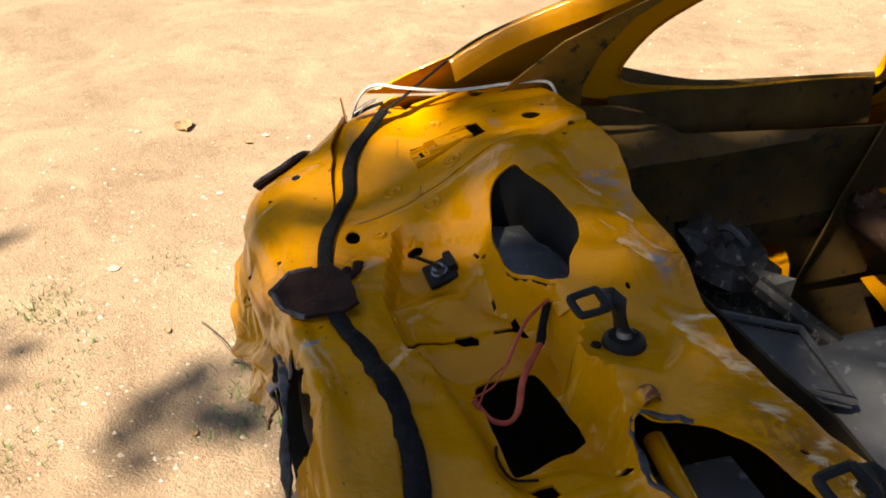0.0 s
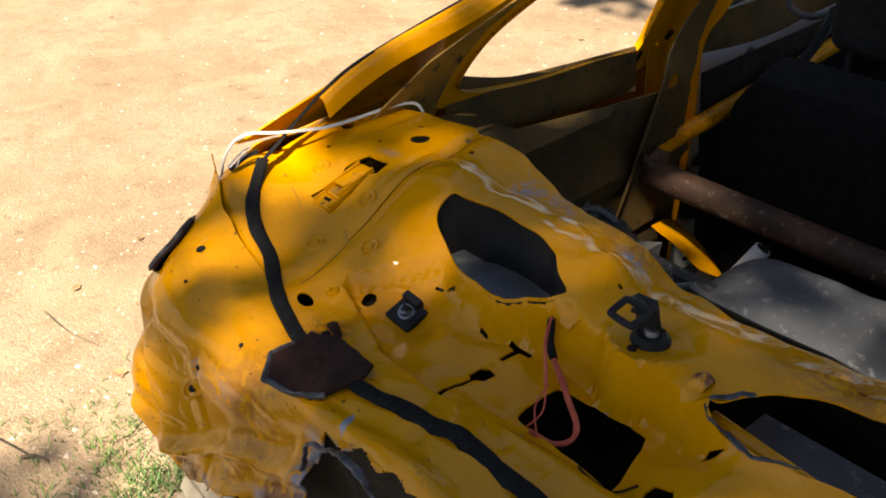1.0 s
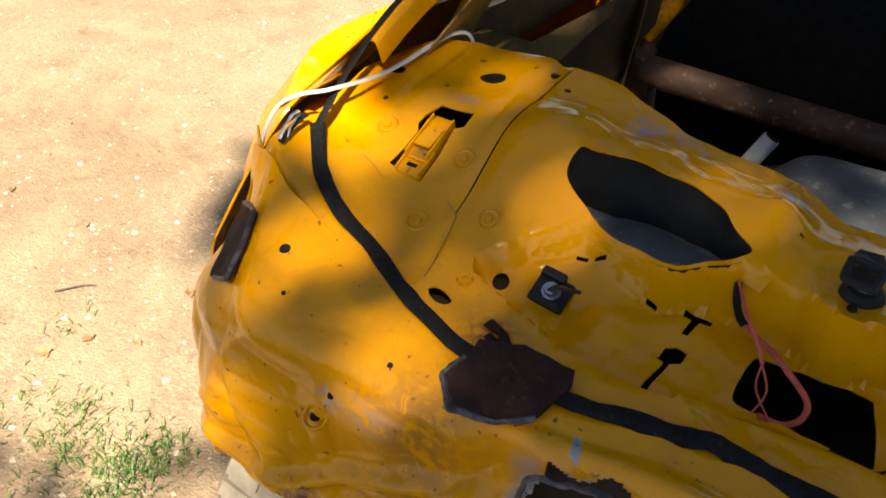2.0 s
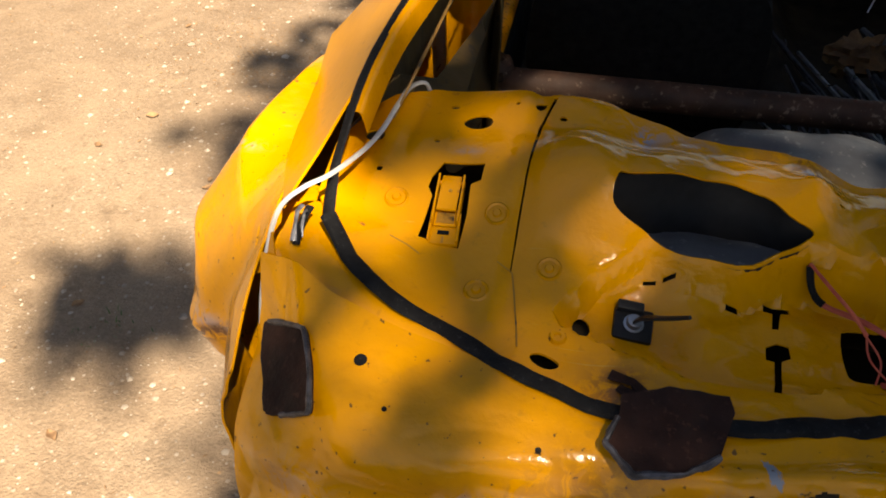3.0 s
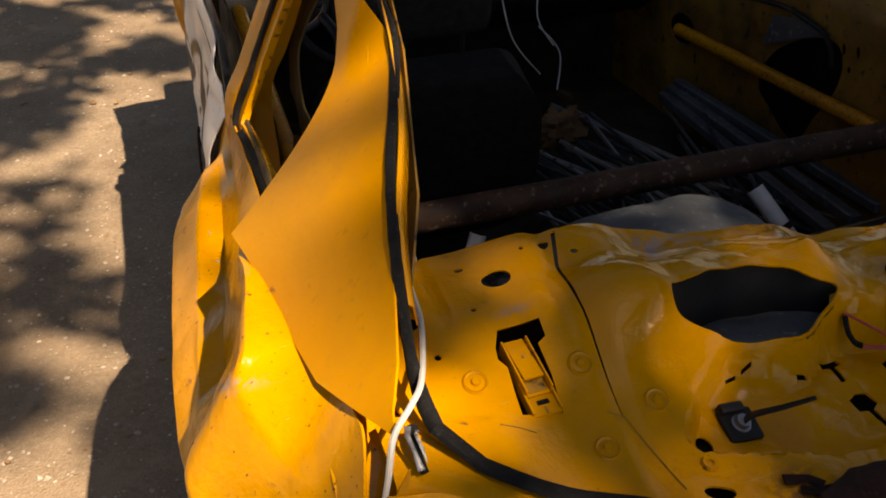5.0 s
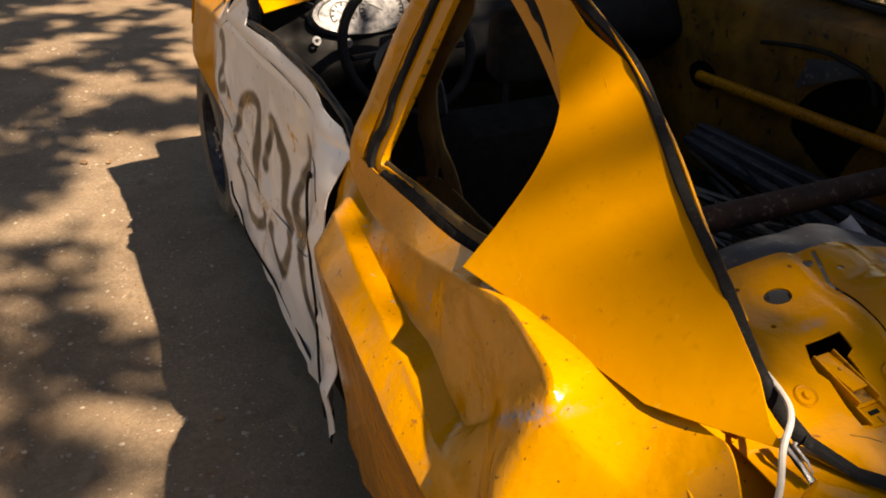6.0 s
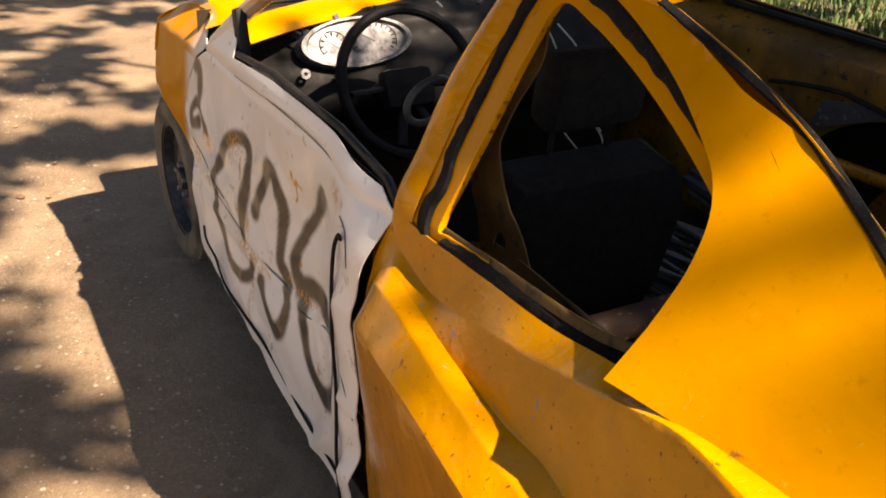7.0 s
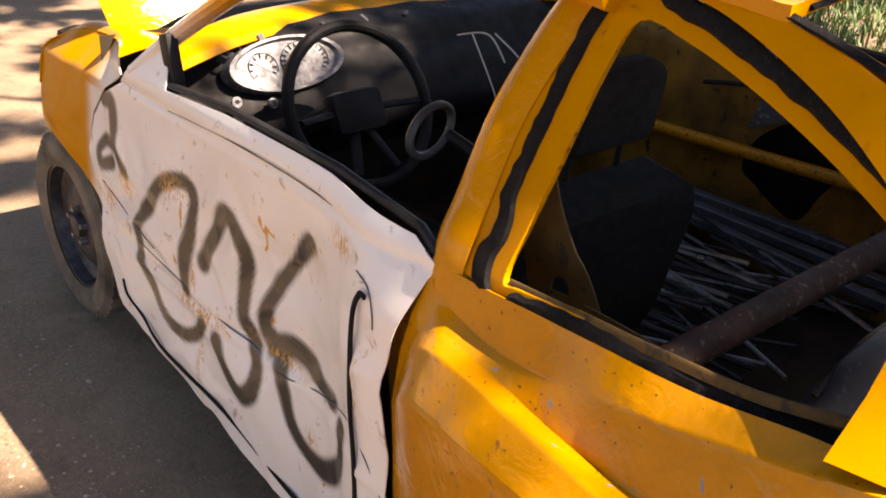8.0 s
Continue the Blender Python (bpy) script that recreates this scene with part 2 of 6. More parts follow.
def tube(path, radius, sides=8, taper=None, flat=1.0):
    """A round (or flattened) rod along a path, closed at both ends."""
    path = [Vector(p) for p in path]
    verts, faces, ref = [], [], None
    for i, p in enumerate(path):
        d = (path[min(i + 1, len(path) - 1)] - path[max(i - 1, 0)]).normalized()
        if ref is None:
            ref = d.orthogonal().normalized() if abs(d.z) > 0.95 else d.cross(Vector((0, 0, 1))).normalized()
        ref = (ref - d * ref.dot(d)).normalized()
        up = d.cross(ref)
        r = radius if taper is None else radius * taper(i / max(1, len(path) - 1))
        for k in range(sides):
            a = 2 * math.pi * k / sides
            verts.append(tuple(p + ref * math.cos(a) * r + up * math.sin(a) * r * flat))
    for i in range(len(path) - 1):
        for k in range(sides):
            a, b = i * sides + k, i * sides + (k + 1) % sides
            faces.append((a, b, b + sides, a + sides))
    faces.append(tuple(reversed(range(sides))))
    faces.append(tuple(range(len(verts) - sides, len(verts))))
    return verts, faces


def join(*geos):
    v, f = [], []
    for gv, gf in geos:
        k = len(v)
        v += gv
        f += [tuple(i + k for i in fc) for fc in gf]
    return v, f


def box(cx, cy, cz, sx, sy, sz, bevel=0.01, seg=2, m=None):
    bm = bmesh.new()
    bmesh.ops.create_cube(bm, size=1)
    for v in bm.verts:
        v.co = Vector((v.co.x * sx, v.co.y * sy, v.co.z * sz))
    if bevel:
        bmesh.ops.bevel(bm, geom=bm.edges[:], offset=min(bevel, 0.45 * min(sx, sy, sz)), segments=seg, affect="EDGES", profile=0.6)
    mat = Matrix.Translation((cx, cy, cz)) @ (m or Matrix())
    bm.verts.index_update()
    out = [tuple(mat @ v.co) for v in bm.verts], [tuple(v.index for v in f.verts) for f in bm.faces]
    bm.free()
    return out


def lathe(profile, seg=40, m=None):
    """A turned form: (radius, height) pairs turned about z, laid out by m."""
    v, f, k = [], [], len(profile)
    m = m or Matrix()
    for i in range(seg):
        a = 2 * math.pi * i / seg
        v += [tuple(m @ Vector((r * math.cos(a), r * math.sin(a), h))) for r, h in profile]
    for i in range(seg):
        for j in range(k - 1):
            a, b = i * k + j, (i + 1) % seg * k + j
            f.append((a, b, b + 1, a + 1))
    return v, f


def mesh_of(name, geo, material, sharp=35):
    me = bpy.data.meshes.new(name)
    me.from_pydata(geo[0], [], geo[1])
    me.materials.append(material)
    me.polygons.foreach_set("use_smooth", [True] * len(me.polygons))
    me.update()
    me.set_sharp_from_angle(angle=radians(sharp))
    return me


def part(name, geo, material, parent, label="", sharp=35):
    ob = new(name, mesh_of(name, geo, material, sharp))
    ob.parent = parent
    if label:
        ob["label"] = label
    return ob


def thing(name, geo, material, label, category, group="", kind="", sharp=35):
    return tagged(new(name, mesh_of(name, geo, material, sharp)), label, category, group, kind)


def empty(name, label, category, group=""):
    ob = new(name)
    ob.empty_display_size = 0.1
    return tagged(ob, label, category, group)


def mark(ob, key, fn):
    """A soft mask on a mesh, from 0 to 1, for scraped, rusty or oversprayed places."""
    at = ob.data.attributes.new(key, "FLOAT", "POINT")
    at.data.foreach_set("value", [min(1.0, max(0.0, fn(v.co))) for v in ob.data.vertices])


def crumple(p, size, amount, seed=0.0):
    """Creased dents of buckled sheet metal."""
    q = Vector(p) / size + Vector((seed, seed * 1.7, seed * 0.6))
    q += noise.noise_vector(q * 0.7) * 0.6
    d = noise.voronoi(q, distance_metric="DISTANCE")[0]
    return amount * ((d[1] - d[0]) * 0.9 - 0.35 + 0.5 * noise.noise(q * 1.3))


def surface(*geos):
    """A ray finder for finished sheets: the height of the topmost sheet over (x, y)."""
    trees = [BVHTree.FromPolygons(v, f) for v, f in geos]

    def top(x, y, up=0.0, start=1.3):
        hits = [t.ray_cast(Vector((x, y, start)), Vector((0, 0, -1)))[0] for t in trees]
        zs = [h.z for h in hits if h is not None]
        return Vector((x, y, (max(zs) if zs else 0.9) + up))
    return top


# ---- ground ----
def ground_height(x, y):
    near = math.exp(-((x + 1.0) / 9.0) ** 2 - ((y - 1.5) / 9.0) ** 2)
    h = 0.03 * noise.noise(Vector((x * 0.5, y * 0.5, 3.1))) + 0.012 * noise.noise(Vector((x * 2.1, y * 2.1, 7.7)))
    h += (0.006 * noise.noise(Vector((x * 9, y * 9, 1.2))) + 0.004 * noise.noise(Vector((x * 23, y * 23, 4.2)))) * near
    return h * min(1.0, 0.35 + 0.15 * math.hypot(x + 1, y - 1.5)) - 0.005


def build_ground():
    def axis(c, fine):
        out, d, s = [0.0], 0.0, fine
        while d < 900:
            s = fine if d < 3.2 else s * 1.16
            d += s
            out.append(d)
        return [c - d for d in reversed(out[1:])] + [c + d for d in out]
    xs, ys = axis(-1.9, 0.035), axis(1.6, 0.035)
    v = [(x, y, ground_height(x, y)) for y in ys for x in xs]
    k = len(xs)
    f = [(j * k + i, j * k + i + 1, (j + 1) * k + i + 1, (j + 1) * k + i) for j in range(len(ys) - 1) for i in range(k - 1)]
    m, nt, b = nodes_of("sandy_dirt", 0.95)
    co = nt.nodes.new("ShaderNodeTexCoord").outputs["Object"]
    col = mix(nt, ramp(nt, noise_tex(nt, 0.9, 7, 0.6, 0.3, co), (0.35, 0.0), (0.65, 1.0)), (0.219, 0.153, 0.098), (0.329, 0.247, 0.169))
    col = mix(nt, ramp(nt, noise_tex(nt, 5.0, 8, 0.65, 0.0, co), (0.5, 0.0), (0.72, 0.7)), col, (0.164, 0.110, 0.067))
    col = mix(nt, ramp(nt, noise_tex(nt, 70.0, 5, 0.7, 0.0, co), (0.42, 0.5), (0.66, 0.0)), col, (0.133, 0.090, 0.055))
    col = mix(nt, ramp(nt, noise_tex(nt, 160.0, 2, 0.5, 0.0, co), (0.68, 0.0), (0.72, 0.8)), col, (0.407, 0.345, 0.266))
    col = mix(nt, ramp(nt, noise_tex(nt, 2.2, 6, 0.62, 1.2, co), (0.50, 0.0), (0.62, 0.5)), col, (0.313, 0.227, 0.149))
    col = mix(nt, ramp(nt, noise_tex(nt, 11.0, 6, 0.7, 0.5, co), (0.58, 0.0), (0.68, 0.6)), col, (0.125, 0.083, 0.051))
    nt.links.new(col, b.inputs["Base Color"])
    h = mix(nt, 0.5, noise_tex(nt, 18.0, 8, 0.7, 0.0, co), noise_tex(nt, 130.0, 3, 0.6, 0.0, co))
    bump(nt, b, h, 0.75, 0.022)
    return tagged(new("ground", mesh_of("ground", (v, f), m)), "pale sandy dirt ground with fine gravel and litter", "ground", kind="structure")


build_ground()

# ---- the wrecked car ----
car = empty("wrecked_car", "smashed yellow two-door derby car with a white door", "car")
car.location = (-0.5, 1.8, 0.0)
bpy.context.view_layer.update()
MID = -0.50                                             # the car's middle line


def car_part(name, geo, material, label="", parent=None, sharp=35):
    ob = part(name, geo, material, parent or car, label, sharp)
    if parent is None:
        ob.matrix_parent_inverse = Matrix.Translation((0.5, -1.8, 0.0))
    return ob


# rear shelf and deck
def speaker_rim(x):
    """Where the pan's front wall stands, along the rear rim of the speaker opening."""
    pts = ((-1.1, 0.56), (-0.97, 0.51), (-0.93, 0.494), (-0.905, 0.486), (-0.866, 0.481), (-0.828, 0.480), (-0.795, 0.497), (-0.768, 0.511), (-0.73, 0.520), (-0.66, 0.515), (-0.58, 0.510), (-0.53, 0.497), (-0.3, 0.49))
    for (a, p), (b, q) in zip(pts, pts[1:]):
        if x < b:
            return p + (q - p) * max(0.0, (x - a) / (b - a))
    return pts[-1][1]


def deck_z(x, y):
    z = 1.003 + 0.085 * smooth(0.36, 0.61, y) + 0.02 * smooth(0.62, 0.69, y) * hump(x, 0, -1.04, 0, 0.1, 1)
    z += 0.036 * hump(x, y, -0.98, 0.56, 0.09, 0.06) - 0.012 * hump(x, y, -0.93, 0.435, 0.07, 0.04) - 0.02 * hump(x, y, -0.70, 0.66, 0.22, 0.06)
    z += 0.05 * hump(x, y, -1.37, 0.48, 0.05, 0.06) - 0.012 * hump(x, y, -1.31, 0.66, 0.03, 0.15)
    z += 0.032 * smooth(-1.13, -1.24, x) * smooth(0.50, 0.42, y)       # raised rear corner
    z -= 0.05 * smooth(0.28, 0.17, y) * smooth(-0.85, -0.95, x)
    # pan stamped into the middle, with a sharp step along its left side
    rim = speaker_rim(x)
    edge = min(rim, 0.406 + 1.18 * (min(x, -0.98) + 1.024) + 0.72 * max(0.0, min(x, -0.89) + 0.98))
    low = max(0.345 + 0.022 * smooth(-0.77, -0.73, x), 0.397 - 0.35 * (x + 1.024))
    z -= 0.030 * smooth(edge + 0.006, edge - 0.012, y) * smooth(-1.026, -1.012, x) * smooth(-0.60, -0.72, x) * smooth(low - 0.006, low + 0.012, y)
    z -= 0.018 * smooth(-0.76, -0.70, x) * smooth(0.42, 0.48, y)
    # its deep flat floor, with a steep wall under the speaker opening
    floor = 0.988 - 0.016 * smooth(-0.78, -0.72, x) * smooth(0.36, 0.40, y) + 0.020 * smooth(-0.58, -0.52, x)
    back = 0.352 + 0.025 * smooth(-0.77, -0.72, x)
    z += (floor - z) * smooth(-0.90, -0.83, x) * smooth(-0.47, -0.54, x) * smooth(rim, rim - 0.016, y) * smooth(back - 0.014, back + 0.014, y)
    # flat-topped round tower under the belt anchor
    r = math.hypot((x + 0.642) * 0.93, y - 0.543)
    z += (1.056 - z) * smooth(0.059, 0.047, r)
    return z + 0.02 * hump(x, y, -0.36, 0.60, 0.06, 0.05)


def shelf_point(x, y):
    z = deck_z(x, y)
    w = smooth(-1.12, -0.95, x)
    z += crumple((x, y, 0.3), 0.17, 0.013, 2.0) * w + crumple((x, y * 1.4, 0.7), 0.085, 0.007, 6.0) * w
    z += 0.006 * noise.noise(Vector((x * 9, y * 9, 0.4)))
    z -= 0.007 * hump(x, y, -1.075, 0.6, 0.012, 0.3)     # bead beside the slit
    z -= 0.006 * hump(x, y, -1.226, 0.63, 0.007, 0.06) + 0.005 * hump(x, y, -1.10, 0.585, 0.006, 0.045)
    z += 0.010 * math.exp(-abs(y - 0.30 + 0.9 * (x + 0.70)) / 0.018) * smooth(-0.82, -0.72, x) * smooth(-0.50, -0.58, x)
    z += 0.020 * math.exp(-((y - 0.503) / 0.012) ** 2) * smooth(-0.56, -0.54, x) * smooth(-0.42, -0.46, x)
    z += 0.012 * math.exp(-((y - 0.640 - 0.1 * math.sin(9 * x)) / 0.03) ** 2) * w * noise.noise(Vector((x * 14, y * 6, 2.0)))
    return Vector((x, y, z))


STRIP = [(-1.312, 0.50), (-1.284, 0.452), (-1.264, 0.421), (-1.226, 0.388), (-1.187, 0.368), (-1.138, 0.356), (-1.086, 0.329), (-1.03, 0.303), (-0.965, 0.287), (-0.89, 0.278),
         (-0.82, 0.282), (-0.778, 0.293), (-0.727, 0.299), (-0.68, 0.305), (-0.634, 0.304), (-0.58, 0.30), (-0.41, 0.27), (-0.1, 0.27), (0.2, 0.36), (0.33, 0.46)]
strip_line = spline([(x, y, 0) for x, y in STRIP], 5)


def arc(cx, cy, rx, ry, n=18, turn=0.0, wob=0.0, seed=0):
    rnd = random.Random(seed)
    out = []
    for i in range(n):
        a = 2 * math.pi * i / n
        k = 1 + wob * rnd.uniform(-1, 1)
        x, y = rx * math.cos(a) * k, ry * math.sin(a) * k
        out.append((cx + x * math.cos(turn) - y * math.sin(turn), cy + x * math.sin(turn) + y * math.cos(turn)))
    return out


def poly(*pts, n=4):
    return [(p.x, p.y) for p in spline([(x, y, 0) for x, y in pts], n, closed=True)]


SPEAKER = poly((-0.977, 0.522), (-0.974, 0.545), (-0.962, 0.553), (-0.93, 0.560), (-0.893, 0.575), (-0.85, 0.579), (-0.81, 0.566), (-0.783, 0.543), (-0.757, 0.530), (-0.768, 0.515), (-0.795, 0.501), (-0.828, 0.484), (-0.866, 0.485), (-0.905, 0.490), (-0.93, 0.498), (-0.962, 0.509))
LATCH_HOLE = [(-1.176, 0.563), (-1.127, 0.563), (-1.128, 0.540), (-1.139, 0.535), (-1.137, 0.50), (-1.140, 0.461), (-1.186, 0.462), (-1.181, 0.517), (-1.188, 0.528), (-1.186, 0.541)]
SQUARE_HOLE = poly((-0.714, 0.466), (-0.706, 0.478), (-0.66, 0.482), (-0.60, 0.483), (-0.589, 0.475), (-0.579, 0.44), (-0.571, 0.404), (-0.577, 0.396), (-0.62, 0.397), (-0.68, 0.399), (-0.708, 0.402), (-0.715, 0.413), (-0.716, 0.44), n=3)
RIGHT_HOLE = poly((-0.538, 0.498), (-0.528, 0.528), (-0.493, 0.555), (-0.433, 0.571), (-0.353, 0.570), (-0.303, 0.545), (-0.322, 0.513), (-0.392, 0.503), (-0.472, 0.488))
shelf_holes = [
    SPEAKER, LATCH_HOLE, SQUARE_HOLE, RIGHT_HOLE,
    arc(-1.148, 0.640, 0.018, 0.0135), arc(-0.994, 0.414, 0.010, 0.011, 12), arc(-1.027, 0.337, 0.016, 0.010, 14, -0.3),
    [(-0.797, 0.428), (-0.786, 0.433), (-0.773, 0.430), (-0.773, 0.411), (-0.783, 0.405), (-0.788, 0.350), (-0.796, 0.346), (-0.790, 0.405), (-0.798, 0.409)],
    [(-0.799, 0.4835), (-0.790, 0.4855), (-0.768, 0.490), (-0.768, 0.481), (-0.779, 0.478), (-0.783, 0.452), (-0.790, 0.452), (-0.788, 0.476), (-0.798, 0.477)],
    [(-0.534, 0.394), (-0.539, 0.407), (-0.536, 0.420), (-0.514, 0.420), (-0.506, 0.406)],
    [(-0.521, 0.474), (-0.519, 0.485), (-0.503, 0.486)],
    [(-1.061, 0.685), (-1.055, 0.685), (-1.0695, 0.638), (-1.0745, 0.568), (-1.0765, 0.50), (-1.0775, 0.446), (-1.0788, 0.446), (-1.0788, 0.50), (-1.077, 0.57), (-1.0735, 0.638)],
    [(-0.932, 0.4785), (-0.918, 0.4800), (-0.918, 0.4770), (-0.932, 0.4755)], [(-0.911, 0.4805), (-0.898, 0.4815), (-0.898, 0.4795), (-0.911, 0.4785)],
    [(-0.840, 0.471), (-0.826, 0.470), (-0.826, 0.467), (-0.840, 0.468)],
    arc(-1.183, 0.673, 0.006, 0.004, 8), arc(-1.075, 0.673, 0.007, 0.006, 8), arc(-1.104, 0.673, 0.003, 0.003, 6), arc(-1.045, 0.649, 0.005, 0.004, 8),
    arc(-1.191, 0.597, 0.004, 0.003, 6), arc(-0.746, 0.355, 0.005, 0.005, 8), arc(-1.267, 0.593, 0.012, 0.010, 10), arc(-1.250, 0.544, 0.004, 0.004, 6),
    arc(-0.76, 0.60, 0.006, 0.004, 7), arc(-0.72, 0.585, 0.004, 0.003, 6), arc(-0.428, 0.60, 0.005, 0.004, 7),
]
front_edge = [(-1.285, 0.665), (-1.263, 0.692), (-1.218, 0.712), (-1.151, 0.711), (-1.09, 0.701), (-1.062, 0.692), (-1.045, 0.691), (-0.99, 0.703), (-0.95, 0.696), (-0.897, 0.679), (-0.838, 0.676),
              (-0.775, 0.675), (-0.72, 0.667), (-0.66, 0.66), (-0.59, 0.645), (-0.51, 0.64), (-0.385, 0.64), (-0.25, 0.65), (-0.1, 0.665), (0.05, 0.69), (0.28, 0.70), (0.34, 0.55)]
shelf_outline = [(p.x, p.y) for p in strip_line] + list(reversed(front_edge)) + [(-1.312, 0.58)]
shelf = car_part("rear_shelf", sheet(shelf_outline, shelf_holes, 0.0075, shelf_point, 0.0025), YELLOW, "dented yellow steel shelf full of cut-outs")

mark(shelf, "bare", lambda p: 1.1 * smooth(0.05, 0.02, abs(p.y - 0.665 - 0.1 * max(0.0, -0.72 - p.x))) * smooth(0.05, 0.3, noise.noise(Vector((p.x * 13, p.y * 13, 1.0)))) * smooth(-1.0, -0.93, p.x) * 0.34 + 0.8 * hump(p.x, p.y, -0.945, 0.65, 0.014, 0.02) + 0.7 * hump(p.x, p.y, -0.75, 0.638, 0.022, 0.008) + 0.5 * hump(p.x, p.y, -1.15, 0.583, 0.018, 0.006))
mark(shelf, "rusty", lambda p: 0.9 * hump(p.x, p.y, -0.95, 0.315, 0.03, 0.03) + 0.6 * hump(p.x, p.y, -0.76, 0.665, 0.05, 0.02) + 0.6 * hump(p.x, p.y, -0.42, 0.60, 0.1, 0.03))

# seam bead: black window urethane round the rear window
bead = [Vector((-1.284, 0.447, 1.070))] + [shelf_point(p.x, p.y) + Vector((0, 0, 0.004)) for p in strip_line[12:]]


def ribbon(path, width, height, sides=8, wob=0.12, up=Vector((0, 0, 1))):
    """A flattened bead of sealant with an uneven width."""
    v, f = [], []
    n = len(path)
    for i, p in enumerate(path):
        d = (path[min(i + 1, n - 1)] - path[max(i - 1, 0)]).normalized()
        s = d.cross(up).normalized()
        t = s.cross(d).normalized()
        w = width(i / (n - 1)) if callable(width) else width
        w *= 1 + wob * noise.noise(p * 40) + 0.6 * wob * noise.noise(p * 110)
        for k in range(sides):
            a = 2 * math.pi * k / sides
            v.append(tuple(p + s * math.cos(a) * w * 0.5 + t * math.sin(a) * height * (1 if math.sin(a) > 0 else 0.6)))
    for i in range(n - 1):
        for k in range(sides):
            a, b = i * sides + k, i * sides + (k + 1) % sides
            f.append((a, b, b + sides, a + sides))
    f += [tuple(reversed(range(sides))), tuple(range(len(v) - sides, len(v)))]
    return v, f


car_part("window_sealant", ribbon(bead, lambda t: 0.020 + 0.005 * smooth(0.42, 0.55, t), 0.005, wob=0.16), SEALANT, "black rear window sealant bead")

# near-black lining whose colour stands in for shade below the speaker opening
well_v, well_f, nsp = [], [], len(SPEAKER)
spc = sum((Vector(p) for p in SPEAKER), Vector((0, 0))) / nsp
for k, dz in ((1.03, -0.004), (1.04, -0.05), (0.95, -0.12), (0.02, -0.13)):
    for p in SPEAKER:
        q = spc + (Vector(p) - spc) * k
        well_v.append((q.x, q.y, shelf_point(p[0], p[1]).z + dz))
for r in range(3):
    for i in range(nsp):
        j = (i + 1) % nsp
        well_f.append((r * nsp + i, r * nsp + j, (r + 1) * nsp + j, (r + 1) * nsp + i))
car_part("speaker_shade_well", (well_v, well_f), DASH, "black sheet well as the shade under the speaker opening")

# deck behind the window, rolled down into the crushed tail
TAIL = [
    (-1.348, (0.398, 1.045), (0.370, 0.985), (0.340, 0.945), (0.262, 0.905), (0.240, 0.825), (0.25, 0.72), (0.265, 0.62)),
    (-1.30, (0.376, 1.056), (0.345, 1.022), (0.305, 0.980), (0.236, 0.935), (0.208, 0.835), (0.205, 0.70), (0.22, 0.60)),
    (-1.25, (0.355, 1.040), (0.318, 1.018), (0.250, 0.990), (0.190, 0.91), (0.178, 0.81), (0.19, 0.69), (0.205, 0.585)),
    (-1.18, (0.337, 1.021), (0.29, 1.014), (0.215, 0.985), (0.172, 0.89), (0.168, 0.80), (0.185, 0.69), (0.20, 0.58)),
    (-1.10, (0.324, 1.008), (0.275, 1.002), (0.208, 0.975), (0.178, 0.89), (0.168, 0.80), (0.182, 0.69), (0.20, 0.58)),
    (-1.02, (0.292, 1.003), (0.260, 0.998), (0.215, 0.972), (0.184, 0.885), (0.175, 0.795), (0.187, 0.69), (0.205, 0.59)),
    (-0.95, (0.281, 0.998), (0.252, 0.994), (0.220, 0.970), (0.190, 0.88), (0.182, 0.79), (0.192, 0.69), (0.21, 0.60)),
    (-0.84, (0.277, 0.999), (0.250, 0.998), (0.220, 0.990), (0.195, 0.90), (0.192, 0.80), (0.20, 0.70), (0.21, 0.60)),
    (-0.70, (0.298, 1.000), (0.262, 1.012), (0.228, 1.018), (0.195, 0.96), (0.200, 0.86), (0.20, 0.72), (0.21, 0.60)),
    (-0.54, (0.290, 1.000), (0.250, 1.010), (0.208, 1.000), (0.180, 0.93), (0.188, 0.82), (0.20, 0.70), (0.21, 0.60)),
]


def strip_y(x):
    """Where the window bead runs, at x."""
    for (x1, y1), (x2, y2) in zip(STRIP, STRIP[1:]):
        if x <= x2:
            return y1 + (y2 - y1) * max(0.0, (x - x1) / (x2 - x1))
    return STRIP[-1][1]


def tail_row(x, prof):
    pts = [Vector((x, y, z)) for y, z in prof]
    if x > -1.0:
        pts[0] = shelf_point(x, strip_y(x)) - Vector((0, 0, 0.001))
    return pts


tail_rows = [tail_row(x, prof) for x, *prof in TAIL] + [[Vector((x, y + dy, z)) for y, z in TAIL[-1][1:]] for x, dy in ((-0.2, -0.01), (0.2, 0.12), (0.36, 0.24))]


def tail_cut(x):
    """The ripped lower edge of the tail skin, which climbs towards the torn opening."""
    pts = ((-1.36, 0.66), (-1.25, 0.70), (-1.16, 0.705), (-1.03, 0.77), (-0.90, 0.845), (-0.845, 0.865), (-0.66, 0.80), (-0.60, 0.62), (0.5, 0.61))
    for (a, p), (b, q) in zip(pts, pts[1:]):
        if x < b:
            return p + (q - p) * max(0.0, (x - a) / (b - a))
    return 0.61


